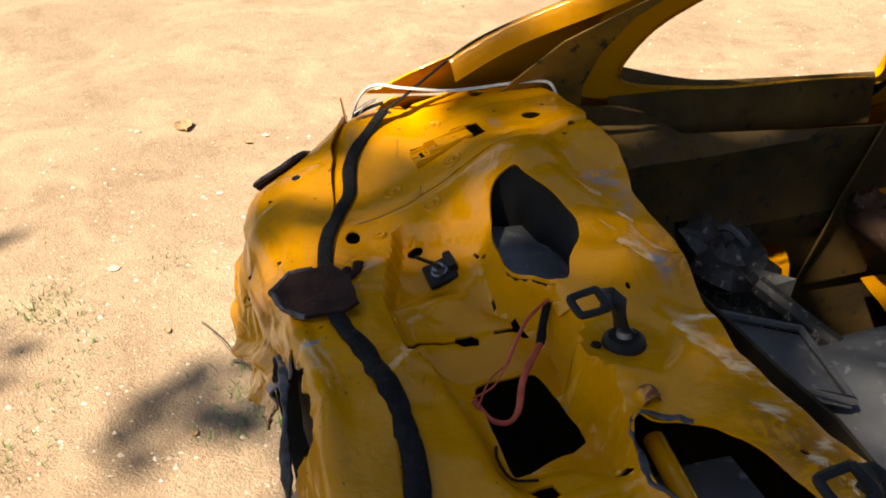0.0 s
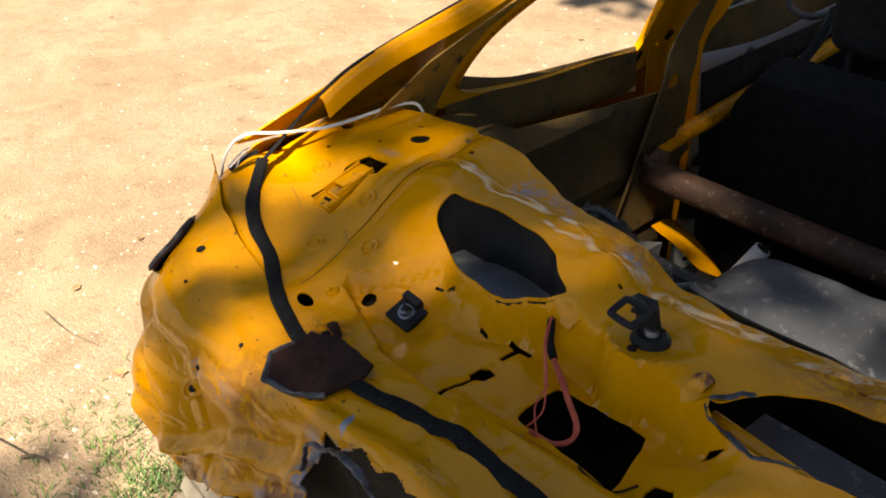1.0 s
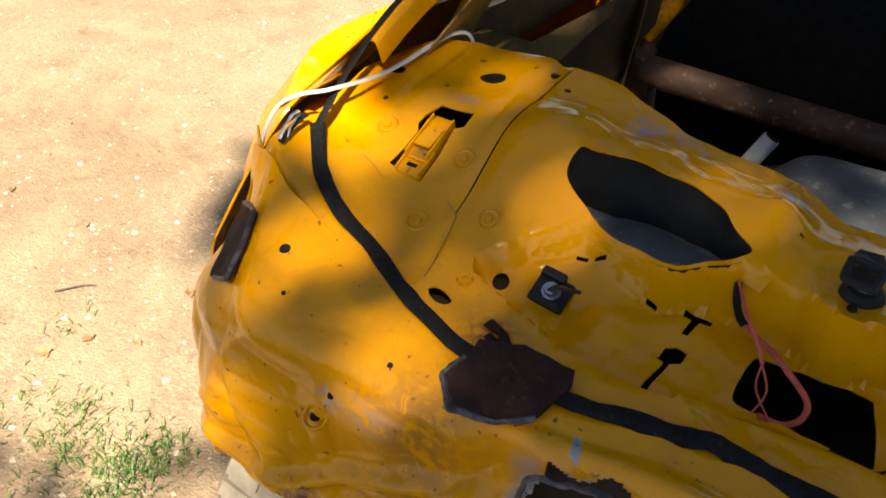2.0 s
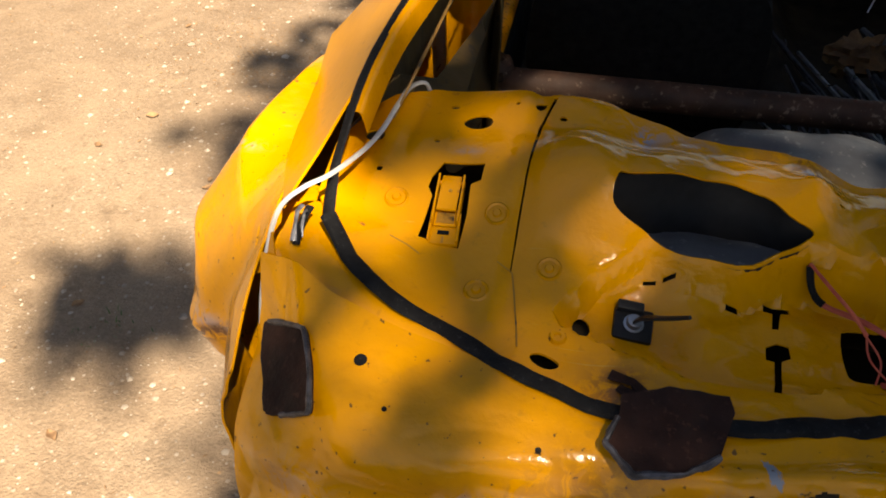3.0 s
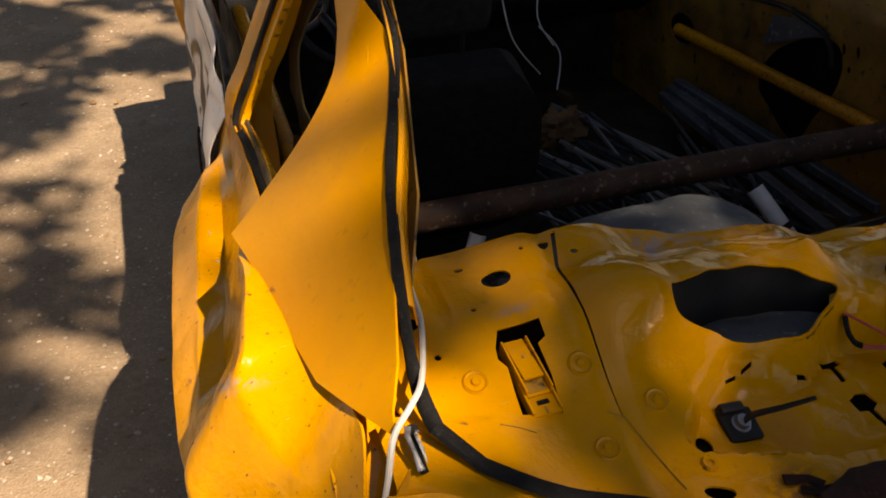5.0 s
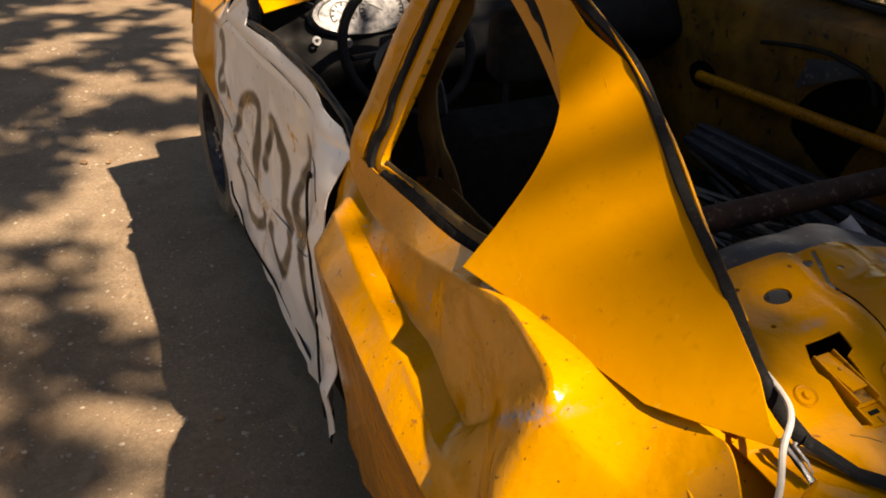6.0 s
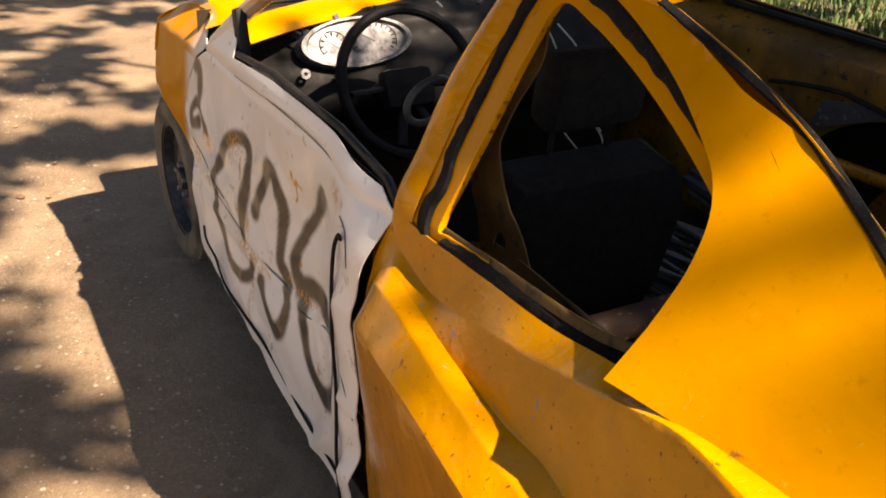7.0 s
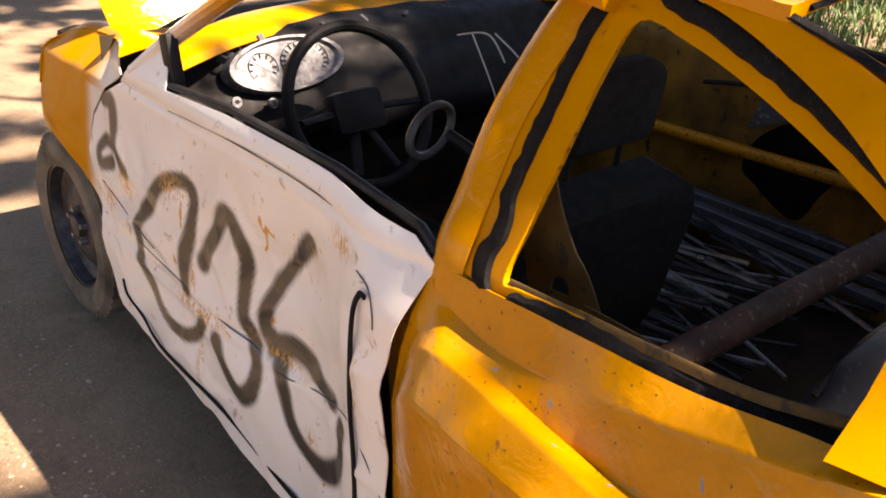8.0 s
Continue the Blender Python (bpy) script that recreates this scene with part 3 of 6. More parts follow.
def tail_dent(p):
    w = smooth(0.27, 0.19, p.y) * smooth(0.985, 0.93, p.z)
    c = crumple(p, 0.17, 0.045, 5.0) * w + crumple((p.x * 0.6, p.y, p.z * 1.2), 0.09, 0.014, 9.0) * w + crumple(p, 0.13, 0.012, 2.0) * (1 - w) * smooth(0.44, 0.36, p.y) + 0.004 * noise.noise(p * 11)
    low = p.z - tail_cut(p.x)
    ledge = (0.020 * math.exp(-((low - 0.065 - 0.01 * math.sin(p.x * 23)) / 0.016) ** 2) + 0.010 * smooth(0.03, 0.0, low)) * smooth(-0.70, -0.80, p.x)
    c *= smooth(0.0, 0.05, strip_y(p.x) - p.y) * (0.45 + 0.55 * smooth(0.0, 0.08, low))
    return p + Vector((0, -c - ledge, 0.4 * c))


def tail_drop(p):
    ragged = 0.02 * noise.noise(p * 22)
    if -0.84 + ragged < p.x < -0.65 + ragged and p.y < 0.235:
        return 0.80 + ragged < p.z < 0.975 + ragged + 0.03 * smooth(-0.84, -0.74, p.x)
    return p.z < tail_cut(p.x) + 0.014 * noise.noise(Vector((p.x * 14, 0, 3))) + 0.004 * noise.noise(Vector((p.x * 45, 0, 5)))


tail_geo = loft(tail_rows, 30, 32, 0.003, tail_dent, tail_drop, flip=True)
over_tail = surface(tail_geo)
tail = car_part("crushed_tail", tail_geo, YELLOW_WORN, "crumpled yellow tail panel with scraped paint")
mark(tail, "bare", lambda p: 0.9 * math.exp(-((p.z - 0.955 + 0.3 * (p.x + 0.83)) / 0.02) ** 2) * smooth(-0.87, -0.84, p.x) + 0.9 * smooth(0.022, 0.008, abs(math.hypot((p.x + 0.745) / 0.105, (p.z - 0.885) / 0.10) - 1.0) * 0.1) * smooth(0.3, 0.2, p.y) + 0.3 * hump(p.x, p.z, -1.27, 0.90, 0.04, 0.03) + 0.4 * hump(p.x, p.z, -1.02, 0.93, 0.03, 0.02) + 0.8 * smooth(0.022, 0.008, p.z - tail_cut(p.x)) * smooth(-0.1, 0.2, noise.noise(p * 16)) + 0.8 * hump(p.x, p.z, -1.08, 0.93, 0.02, 0.012))
mark(tail, "rusty", lambda p: 0.9 * smooth(0.05, 0.015, p.z - tail_cut(p.x)) * smooth(-0.25, 0.1, noise.noise(p * 11)) + 0.5 * hump(p.x, p.y, -0.97, 0.21, 0.06, 0.03))
# gutter under the window bead: it dives beneath the lifted edge of the tail skin and leaves a dark gap
gutter = []
for x, gy, gz in ((-1.335, 0.402, 1.056), (-1.30, 0.376, 1.056), (-1.25, 0.355, 1.040), (-1.18, 0.337, 1.021), (-1.10, 0.324, 1.008), (-1.02, 0.292, 1.003)):
    gap = 0.026 * smooth(-1.02, -1.24, x)
    top = shelf_point(max(x, -1.30), strip_y(max(x, -1.30)))
    a = Vector((x, top.y + 0.006, top.z - 0.002))
    b = Vector((x, gy + 0.45 * gap, gz - 0.3 * gap - 0.001))
    gutter.append([a, a.lerp(b, 0.4) + Vector((0, 0, 0.002)), b, Vector((x, gy - 0.4 * gap, gz - 1.1 * gap - 0.003)), Vector((x, gy - 0.02, gz - 1.5 * gap - 0.008))])
car_part("window_gutter", loft(gutter, 8, 7, 0.002, flip=True), YELLOW, "yellow gutter beside the window bead")
car_part("torn_sliver", loft([[Vector((-1.350, 0.405, 0.99)), Vector((-1.330, 0.396, 1.0))], [Vector((-1.340, 0.398, 1.04)), Vector((-1.328, 0.393, 1.045))], [Vector((-1.327, 0.389, 1.084)), Vector((-1.325, 0.388, 1.085))]], 5, 3, 0.002), YELLOW_WORN, "thin torn yellow sliver")
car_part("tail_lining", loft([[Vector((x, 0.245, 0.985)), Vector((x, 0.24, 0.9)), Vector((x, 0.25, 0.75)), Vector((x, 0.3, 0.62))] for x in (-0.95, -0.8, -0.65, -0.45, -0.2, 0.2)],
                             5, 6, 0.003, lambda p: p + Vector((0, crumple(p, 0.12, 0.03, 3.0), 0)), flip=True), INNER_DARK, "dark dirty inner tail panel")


# left side: x of the skin at a place along (y) and above the ground (z)
def side_x(y, z):
    return -1.362 + 0.465 * max(0.0, z - 0.97)


def pillar_point(y, z):
    """The loose rear pillar skin, standing off the body towards its lower front corner."""
    flat = -1.342 + (0.161 * (z - 1.07) - 0.019 * (y - 0.437)) / 0.173
    x = flat + min(0.0, side_x(y, z) - 0.008 - flat) * smooth(0.90, 1.02, y)
    x -= 0.010 * hump(y, z, 0.85, 1.17, 0.25, 0.09)
    return Vector((x - 0.004, y, z + 0.003 * noise.noise(Vector((y * 6, z * 6, 0)))))


def frame_point(y, z):
    return Vector((side_x(y, z) + 0.004, y, z))


QWIN = poly((1.437, 0.986), (1.432, 1.06), (1.424, 1.15), (1.415, 1.265), (1.392, 1.340), (1.31, 1.330), (1.22, 1.306), (1.13, 1.275), (1.04, 1.238), (0.96, 1.198), (0.90, 1.155), (0.868, 1.10), (0.868, 1.062), (0.92, 1.036), (1.060, 1.010), (1.182, 1.000), (1.300, 0.994), (1.405, 0.984), n=4)
SEAM = [(0.922, 1.044), (0.812, 1.050), (0.681, 1.050), (0.572, 1.053), (0.50, 1.070), (0.428, 1.088)]
REAR_EDGE = [(0.454, 1.096), (0.495, 1.120), (0.60, 1.164), (0.715, 1.210), (0.91, 1.293), (1.09, 1.357), (1.20, 1.383)]
inner_edge = [(p.x, p.y) for p in spline([(1.36, 1.388, 0), (1.28, 1.376, 0), (1.19, 1.347, 0), (1.10, 1.310, 0), (1.03, 1.271, 0), (0.985, 1.242, 0), (0.946, 1.206, 0), (0.924, 1.158, 0), (0.919, 1.10, 0)], 4)]
pillar_outline = SEAM + REAR_EDGE + [(1.30, 1.392)] + inner_edge
frame_outline = [(0.80, 1.03), (0.80, 1.19), (0.95, 1.285), (1.2, 1.367), (1.42, 1.377), (1.49, 1.376), (1.515, 1.34), (1.545, 1.25), (1.555, 1.17), (1.553, 1.04), (1.553, 0.975), (1.49, 0.962), (1.25, 0.972), (0.98, 0.985)]
car_part("pillar_skin", sheet(pillar_outline, [], 0.012, pillar_point, 0.003, flip=True), YELLOW_SMOOTH, "smooth yellow rear pillar skin")
frame_ob = car_part("window_frame", sheet(frame_outline, [QWIN], 0.012, frame_point, 0.003, flip=True), YELLOW_SMOOTH, "yellow frame of the empty side window")

# inner return of the window opening and black sealant round it
qn = [Vector((p[0], p[1])) for p in QWIN]
cen = sum(qn, Vector((0, 0))) / len(qn)
ret_v, ret_f = [], []
for a, k in ((0.0, 1.0), (0.006, 1.0), (0.016, 1.01)):
    for p in qn:
        q = cen + (p - cen) * k
        ret_v.append(tuple(frame_point(q.x, q.y) + Vector((a, 0, 0))))
for r in range(2):
    for i in range(len(qn)):
        j = (i + 1) % len(qn)
        ret_f.append((r * len(qn) + i, r * len(qn) + j, (r + 1) * len(qn) + j, (r + 1) * len(qn) + i))
car_part("window_return", (ret_v, ret_f), YELLOW_DULL, "", frame_ob)


def seal_band():
    """The flat ragged bead round the opening: narrow at the sides, wide below, fading out at the rear."""
    v, f, rows = [], [], 0
    n = len(qn)
    order = sorted(range(n), key=lambda k: math.atan2(qn[k].y - cen.y, -(qn[k].x - cen.x)))
    loop = [qn[k] for k in order]
    fine = [p for p in spline([(q.x, q.y, 0) for q in loop], 4, closed=True)]
    m = len(fine)
    for k, p in enumerate(fine):
        t = fine[(k + 1) % m] - fine[k - 1]
        d = Vector((t.y, -t.x, 0)).normalized()
        if d.dot(p - Vector((cen.x, cen.y, 0))) < 0:
            d = -d
        low = smooth(1.10, 1.03, p.y) * smooth(1.47, 1.40, p.x)
        front = smooth(1.36, 1.40, p.x) * (1 - low)
        rear = smooth(1.02, 0.90, p.x) * smooth(1.03, 1.06, p.y)
        a = 0.019 * (1 - low) + 0.002 * low + 0.024 * front
        wd = 0.027 * (1 - low - front) + 0.046 * low + 0.028 * front
        wd *= 1 - 0.7 * rear
        a *= 1 - 0.6 * rear
        rag = 0.22 * noise.noise(p * 20) + 0.16 * noise.noise(p * 70)
        a += 0.003 * noise.noise(p * 35 + Vector((0, 0, 5)))
        wd *= 1 + rag
        lift = 0.006
        for s, h in ((0.0, 0.0), (0.15, 1.0), (0.55, 1.15), (0.88, 0.9), (1.0, 0.0)):
            q = p + d * (a + wd * s)
            v.append(tuple(frame_point(q.x, q.y) + Vector((-lift * h - 0.001, 0, 0.002 * h))))
    for k in range(m):
        if fine[k].x < 0.91 and 1.04 < fine[k].y < 1.19:
            continue
        for r in range(4):
            a, b = k * 5 + r, ((k + 1) % m) * 5 + r
            f.append((a, b, b + 1, a + 1))
    return v, f


car_part("side_window_sealant", seal_band(), SEALANT, "ragged black side window sealant", frame_ob)
edge_path = spline([Vector(p) for p in ((-1.283, 0.445, 1.068), (-1.288, 0.478, 1.084), (-1.288, 0.515, 1.110))] + [pillar_point(y, z) + Vector((0.004, 0, 0.005)) for y, z in REAR_EDGE[2:]], 8)
car_part("pillar_sealant", ribbon(edge_path, lambda t: 0.017 - 0.003 * smooth(0.1, 0.3, t), 0.003, wob=0.12, up=Vector((-0.45, -0.45, 0.77))), SEALANT)
flange = [[p + Vector((0.004, 0, 0.002)), p + Vector((0.011, 0.003, -0.003)), p + Vector((0.016, 0.008, -0.03))] for p in edge_path[20::8]]
car_part("pillar_flange", loft(flange, 6, 5, 0.002), YELLOW)

car_part("corner_gusset", loft([[Vector((-1.385, 0.54, 1.025)), Vector((-1.345, 0.54, 1.040)), Vector((-1.30, 0.53, 1.040))], [Vector((-1.385, 0.48, 1.012)), Vector((-1.345, 0.48, 1.032)), Vector((-1.295, 0.47, 1.026))], [Vector((-1.385, 0.44, 0.97)), Vector((-1.35, 0.44, 0.985)), Vector((-1.30, 0.44, 0.99))]], 6, 6, 0.002), YELLOW_WORN)

# quarter panel, buckled outwards
QUARTER = [
    ((1.578, -1.362, 0.962), (1.572, -1.372, 0.930), (1.588, -1.392, 0.870), (1.598, -1.402, 0.800), (1.600, -1.412, 0.700), (1.590, -1.400, 0.22)),
    ((1.500, -1.362, 0.964), (1.500, -1.374, 0.905), (1.500, -1.400, 0.882), (1.505, -1.430, 0.862), (1.505, -1.470, 0.795), (1.500, -1.405, 0.22)),
    ((1.400, -1.362, 0.970), (1.400, -1.382, 0.895), (1.400, -1.412, 0.878), (1.400, -1.447, 0.878), (1.400, -1.494, 0.822), (1.400, -1.430, 0.26)),
    ((1.250, -1.362, 0.980), (1.250, -1.392, 0.922), (1.250, -1.424, 0.866), (1.250, -1.468, 0.880), (1.250, -1.514, 0.838), (1.250, -1.450, 0.34)),
    ((1.100, -1.364, 0.992), (1.100, -1.402, 0.962), (1.100, -1.437, 0.870), (1.100, -1.482, 0.872), (1.100, -1.528, 0.836), (1.100, -1.470, 0.42)),
    ((0.950, -1.374, 1.026), (0.950, -1.412, 1.008), (0.950, -1.451, 0.888), (0.950, -1.495, 0.868), (0.950, -1.538, 0.827), (0.950, -1.480, 0.52)),
    ((0.820, -1.383, 1.043), (0.820, -1.422, 1.050), (0.820, -1.468, 0.872), (0.820, -1.510, 0.852), (0.820, -1.542, 0.815), (0.820, -1.470, 0.58)),
    ((0.735, -1.374, 1.047), (0.735, -1.433, 1.057), (0.735, -1.466, 0.942), (0.740, -1.515, 0.856), (0.740, -1.536, 0.800), (0.740, -1.450, 0.63)),
    ((0.675, -1.362, 1.048), (0.655, -1.445, 1.054), (0.682, -1.492, 0.950), (0.690, -1.514, 0.846), (0.690, -1.512, 0.775), (0.690, -1.440, 0.68)),
    ((0.620, -1.355, 1.050), (0.620, -1.456, 1.028), (0.612, -1.528, 0.930), (0.612, -1.536, 0.832), (0.600, -1.508, 0.765), (0.610, -1.450, 0.70)),
    ((0.560, -1.353, 1.052), (0.560, -1.438, 1.004), (0.555, -1.516, 0.900), (0.552, -1.532, 0.812), (0.550, -1.505, 0.760), (0.560, -1.445, 0.71)),
    ((0.500, -1.350, 1.060), (0.500, -1.415, 0.985), (0.500, -1.484, 0.880), (0.496, -1.512, 0.815), (0.498, -1.480, 0.765), (0.500, -1.430, 0.72)),
    ((0.464, -1.350, 1.056), (0.464, -1.396, 0.972), (0.464, -1.430, 0.895), (0.464, -1.446, 0.855), (0.468, -1.430, 0.815), (0.464, -1.410, 0.77)),
    ((0.400, -1.368, 0.990), (0.400, -1.390, 0.952), (0.400, -1.412, 0.895), (0.400, -1.418, 0.840), (0.400, -1.412, 0.790), (0.400, -1.395, 0.73)),
    ((0.330, -1.372, 0.925), (0.330, -1.384, 0.902), (0.330, -1.396, 0.870), (0.330, -1.399, 0.830), (0.330, -1.393, 0.780), (0.330, -1.370, 0.71)),
]


def folded(prof):
    """A cross-section of flat facets that meet in narrow, slightly rounded folds."""
    pts = [Vector((x, y, z)) for y, x, z in prof]
    out = [pts[0]]
    for a, b in zip(pts, pts[1:]):
        out += [a.lerp(b, f) for f in (0.025, 0.08, 0.2, 0.35, 0.5, 0.65, 0.8, 0.92, 0.975)]
    return out + [pts[-1]]


def quarter_dent(p):
    edge = smooth(-1.366, -1.40, p.x)
    c = 0.004 * noise.noise(p * 5) * edge + 0.0015 * noise.noise(p * 17) * edge
    worn = smooth(1.05, 0.90, p.y) * smooth(0.62, 0.70, p.y) * smooth(0.80, 0.86, p.z)
    c += crumple((p.x, p.y * 0.7, p.z), 0.12, 0.007, 4.0) * edge * (0.5 + worn)
    c += crumple((p.x, p.y, p.z * 0.6), 0.07, 0.010, 1.0) * edge * smooth(0.58, 0.50, p.y) * smooth(0.95, 0.85, p.z)
    return p + Vector((-c, 0, 0.3 * c))


def skin(rows, nu, thick, dent):
    """As loft, but straight between the points of each cross-section."""
    grid = [spline([r[j] for r in rows], nu) for j in range(len(rows[0]))]
    a, b = len(grid), len(grid[0])
    verts = [tuple(dent(p)) for g in grid for p in g]
    faces = [(i * b + j, i * b + j + 1, (i + 1) * b + j + 1, (i + 1) * b + j) for i in range(a - 1) for j in range(b - 1)]
    return thicken(verts, faces, thick)


quarter = car_part("quarter_panel", skin([folded(prof) for prof in QUARTER], 10, 0.003, quarter_dent), YELLOW_WORN, "buckled yellow rear quarter panel")
mark(quarter, "bare", lambda p: 1.4 * math.exp(-((p.y - 0.640 - 1.25 * (1.018 - p.z)) / 0.010) ** 2) * smooth(0.915, 0.93, p.z) * smooth(1.04, 1.02, p.z) * smooth(-0.2, 0.1, noise.noise(p * 25)) + 0.7 * hump(p.y, p.z, 0.475, 0.84, 0.03, 0.014))
mark(quarter, "rusty", lambda p: 1.3 * math.exp(-((p.z - 0.788 - 1.75 * (0.498 - p.y)) / 0.012) ** 2) * smooth(0.52, 0.50, p.y) * smooth(0.44, 0.455, p.y) + 0.5 * hump(p.y, p.z, 1.62, 0.7, 0.012, 0.2))

# white door
def door_x(y, z):
    x = -1.362 + 0.42 * max(0.0, z - 0.97)
    x -= 0.045 * hump(y, z, 1.70, 0.70, 0.13, 0.35) + 0.03 * smooth(0.6, 0.3, z)
    x += 0.038 * hump(y, z, 2.02, 0.72, 0.16, 0.16)
    x -= 0.018 * hump(y, z, 2.65, 0.65, 0.35, 0.2) + 0.034 * smooth(1.80, 1.61, y) * smooth(0.97, 0.84, z)
    return x


def door_point(y, z):
    x = door_x(y, z)
    line = 0.520 + 0.018 * math.cos((y - 1.75) * 4.2)
    x += 0.003 * math.exp(-((z - line) / 0.008) ** 2) * smooth(1.65, 1.9, y) - 0.003 * math.exp(-((z - line + 0.022) / 0.012) ** 2)
    x += crumple((0.0, y * 0.8, z), 0.2, 0.022, 6.0) * smooth(0.95, 0.75, z)
    x += 0.006 * math.exp(-((z - (0.942 - 0.012 * (y - 2))) / 0.006) ** 2)
    return Vector((x, y, z))


DOOR = [(1.562, 0.962), (1.615, 0.990), (1.863, 1.001), (2.25, 0.997), (2.505, 0.980), (2.53, 1.03), (2.575, 1.085), (2.64, 1.04), (2.751, 0.935), (2.86, 0.88), (2.945, 0.80), (2.987, 0.70), (2.965, 0.545), (2.928, 0.41),
        (2.82, 0.30), (2.62, 0.262), (2.32, 0.235), (2.0, 0.195), (1.68, 0.165), (1.605, 0.24), (1.602, 0.447), (1.602, 0.598), (1.618, 0.718), (1.602, 0.828), (1.570, 0.935)]
STROKES = [
    ((2.868, 0.863), (2.812, 0.872), (2.798, 0.825), (2.797, 0.757), (2.741, 0.711)),
    ((2.80, 0.756), (2.87, 0.756), (2.92, 0.714), (2.90, 0.685), (2.833, 0.706)),
    ((2.437, 0.521), (2.436, 0.596), (2.399, 0.697), (2.385, 0.764), (2.416, 0.793), (2.483, 0.78), (2.542, 0.743), (2.611, 0.668), (2.693, 0.575), (2.694, 0.495), (2.636, 0.448), (2.572, 0.406), (2.485, 0.392), (2.406, 0.412), (2.352, 0.471)),
    ((2.359, 0.621), (2.306, 0.705), (2.251, 0.781), (2.205, 0.749), (2.182, 0.698), (2.192, 0.628), (2.192, 0.559), (2.152, 0.523), (2.119, 0.471), (2.126, 0.413), (2.176, 0.377), (2.234, 0.398), (2.292, 0.456)),
    ((1.941, 0.835), (1.988, 0.795), (2.054, 0.72), (2.099, 0.645), (2.118, 0.598), (2.118, 0.565), (2.084, 0.548)),
    ((2.082, 0.54), (2.016, 0.567), (1.948, 0.571), (1.88, 0.56), (1.821, 0.561)),
    ((2.051, 0.531), (2.018, 0.471), (1.981, 0.411), (1.919, 0.381), (1.835, 0.39), (1.765, 0.455), (1.76, 0.50), (1.78, 0.535)),
]
door_geo = sheet(DOOR, [], 0.0095, door_point, 0.003, flip=True)
door = car_part("door", door_geo, WHITE_DOOR, "scraped white door with sprayed black scribble")
ink_pts = []
for st in STROKES:
    c = spline([(y, z, 0) for y, z in st], 14)
    ink_pts += [(p.x, p.y, 0.021 + 0.009 * noise.noise(p * 6)) for p in c]
ink_pts = np.array(ink_pts)
co = np.array([v.co[:] for v in door.data.vertices])
dist = np.full(len(co), 9.0)
for y, z, w in ink_pts:
    dist = np.minimum(dist, np.hypot(co[:, 1] - y, co[:, 2] - z) / w)
att = door.data.attributes.new("spray", "FLOAT", "POINT")
att.data.foreach_set("value", np.clip((1.3 - dist) / 0.5, 0, 0.98).astype(np.float32))
SCUFFS = ((2.485, 0.765, 0.05, 0.03), (1.94, 0.815, 0.02, 0.02), (2.37, 0.36, 0.012, 0.09), (2.40, 0.56, 0.012, 0.05), (2.32, 0.50, 0.06, 0.018), (1.79, 0.905, 0.04, 0.02), (1.69, 0.685, 0.015, 0.05), (2.75, 0.68, 0.03, 0.05), (2.43, 0.49, 0.07, 0.016), (1.67, 0.27, 0.03, 0.05), (2.87, 0.60, 0.03, 0.04), (2.05, 0.53, 0.09, 0.012), (1.9, 0.42, 0.02, 0.02))
mark(door, "scuff", lambda p: sum(hump(p.y, p.z, *s) for s in SCUFFS))
for pts in (((2.928, 0.531), (2.696, 0.534), (2.45, 0.53), (2.267, 0.511), (2.15, 0.51), (2.037, 0.499), (1.91, 0.529), (1.746, 0.585), (1.66, 0.56), (1.612, 0.50)), ((2.89, 0.64), (2.80, 0.60), (2.68, 0.585), (2.60, 0.56)), ((1.715, 0.895), (1.672, 0.886), (1.648, 0.856), (1.645, 0.825)), ((2.50, 0.936), (2.2, 0.955), (1.9, 0.955), (1.66, 0.945))):
    car_part("crease_line", ribbon(spline([door_point(y, z) + Vector((-0.001, 0, 0)) for y, z in pts], 6), 0.0035, 0.0012, wob=0.6, up=Vector((-1, 0, 0))), GREY_PLASTIC, "", door)
car_part("window_channel", tube([Vector((door_x(y, z) + 0.012, y, z + 0.004)) for y, z in ((1.565, 0.968), (1.615, 0.994), (1.863, 1.005), (2.25, 1.001), (2.505, 0.984))], 0.009, 8), BLACK, "black door window channel", door)
car_part("door_strap", ribbon(spline([Vector((door_x(y, z) - 0.008, y, z)) for y, z in ((1.665, 0.875), (1.682, 0.872), (1.693, 0.834), (1.694, 0.745), (1.694, 0.648), (1.688, 0.55), (1.676, 0.455), (1.668, 0.36), (1.66, 0.25))], 6), 0.012, 0.004, wob=0.1, up=Vector((-1, 0, 0))), SEALANT, "black rubber strip hanging off", door)
car_part("sill_trim", ribbon(spline([door_point(y, z) + Vector((-0.002, 0, 0)) for y, z in ((2.80, 0.39), (2.776, 0.353), (2.70, 0.325), (2.552, 0.297), (2.258, 0.28), (2.009, 0.235), (1.75, 0.215), (1.62, 0.205))], 8), lambda q: 0.007 + 0.010 * q, 0.004, wob=0.25, up=Vector((-1, 0, 0))), SEALANT, "black rubber trim along the bottom", door)
car_part("mirror_corner", box(-1.325, 2.532, 1.035, 0.03, 0.045, 0.12, 0.01, 2, pose(0, 0, 0, -14, 0, 0)), BLACK, "black mirror corner", door)
car_part("door_inner", sheet([(1.60, 0.90), (2.5, 0.90), (2.70, 0.85), (2.88, 0.62), (2.80, 0.35), (1.70, 0.26), (1.66, 0.6)], [], 0.04, lambda y, z: Vector((-1.27, y, z)), 0.003), BLACK)

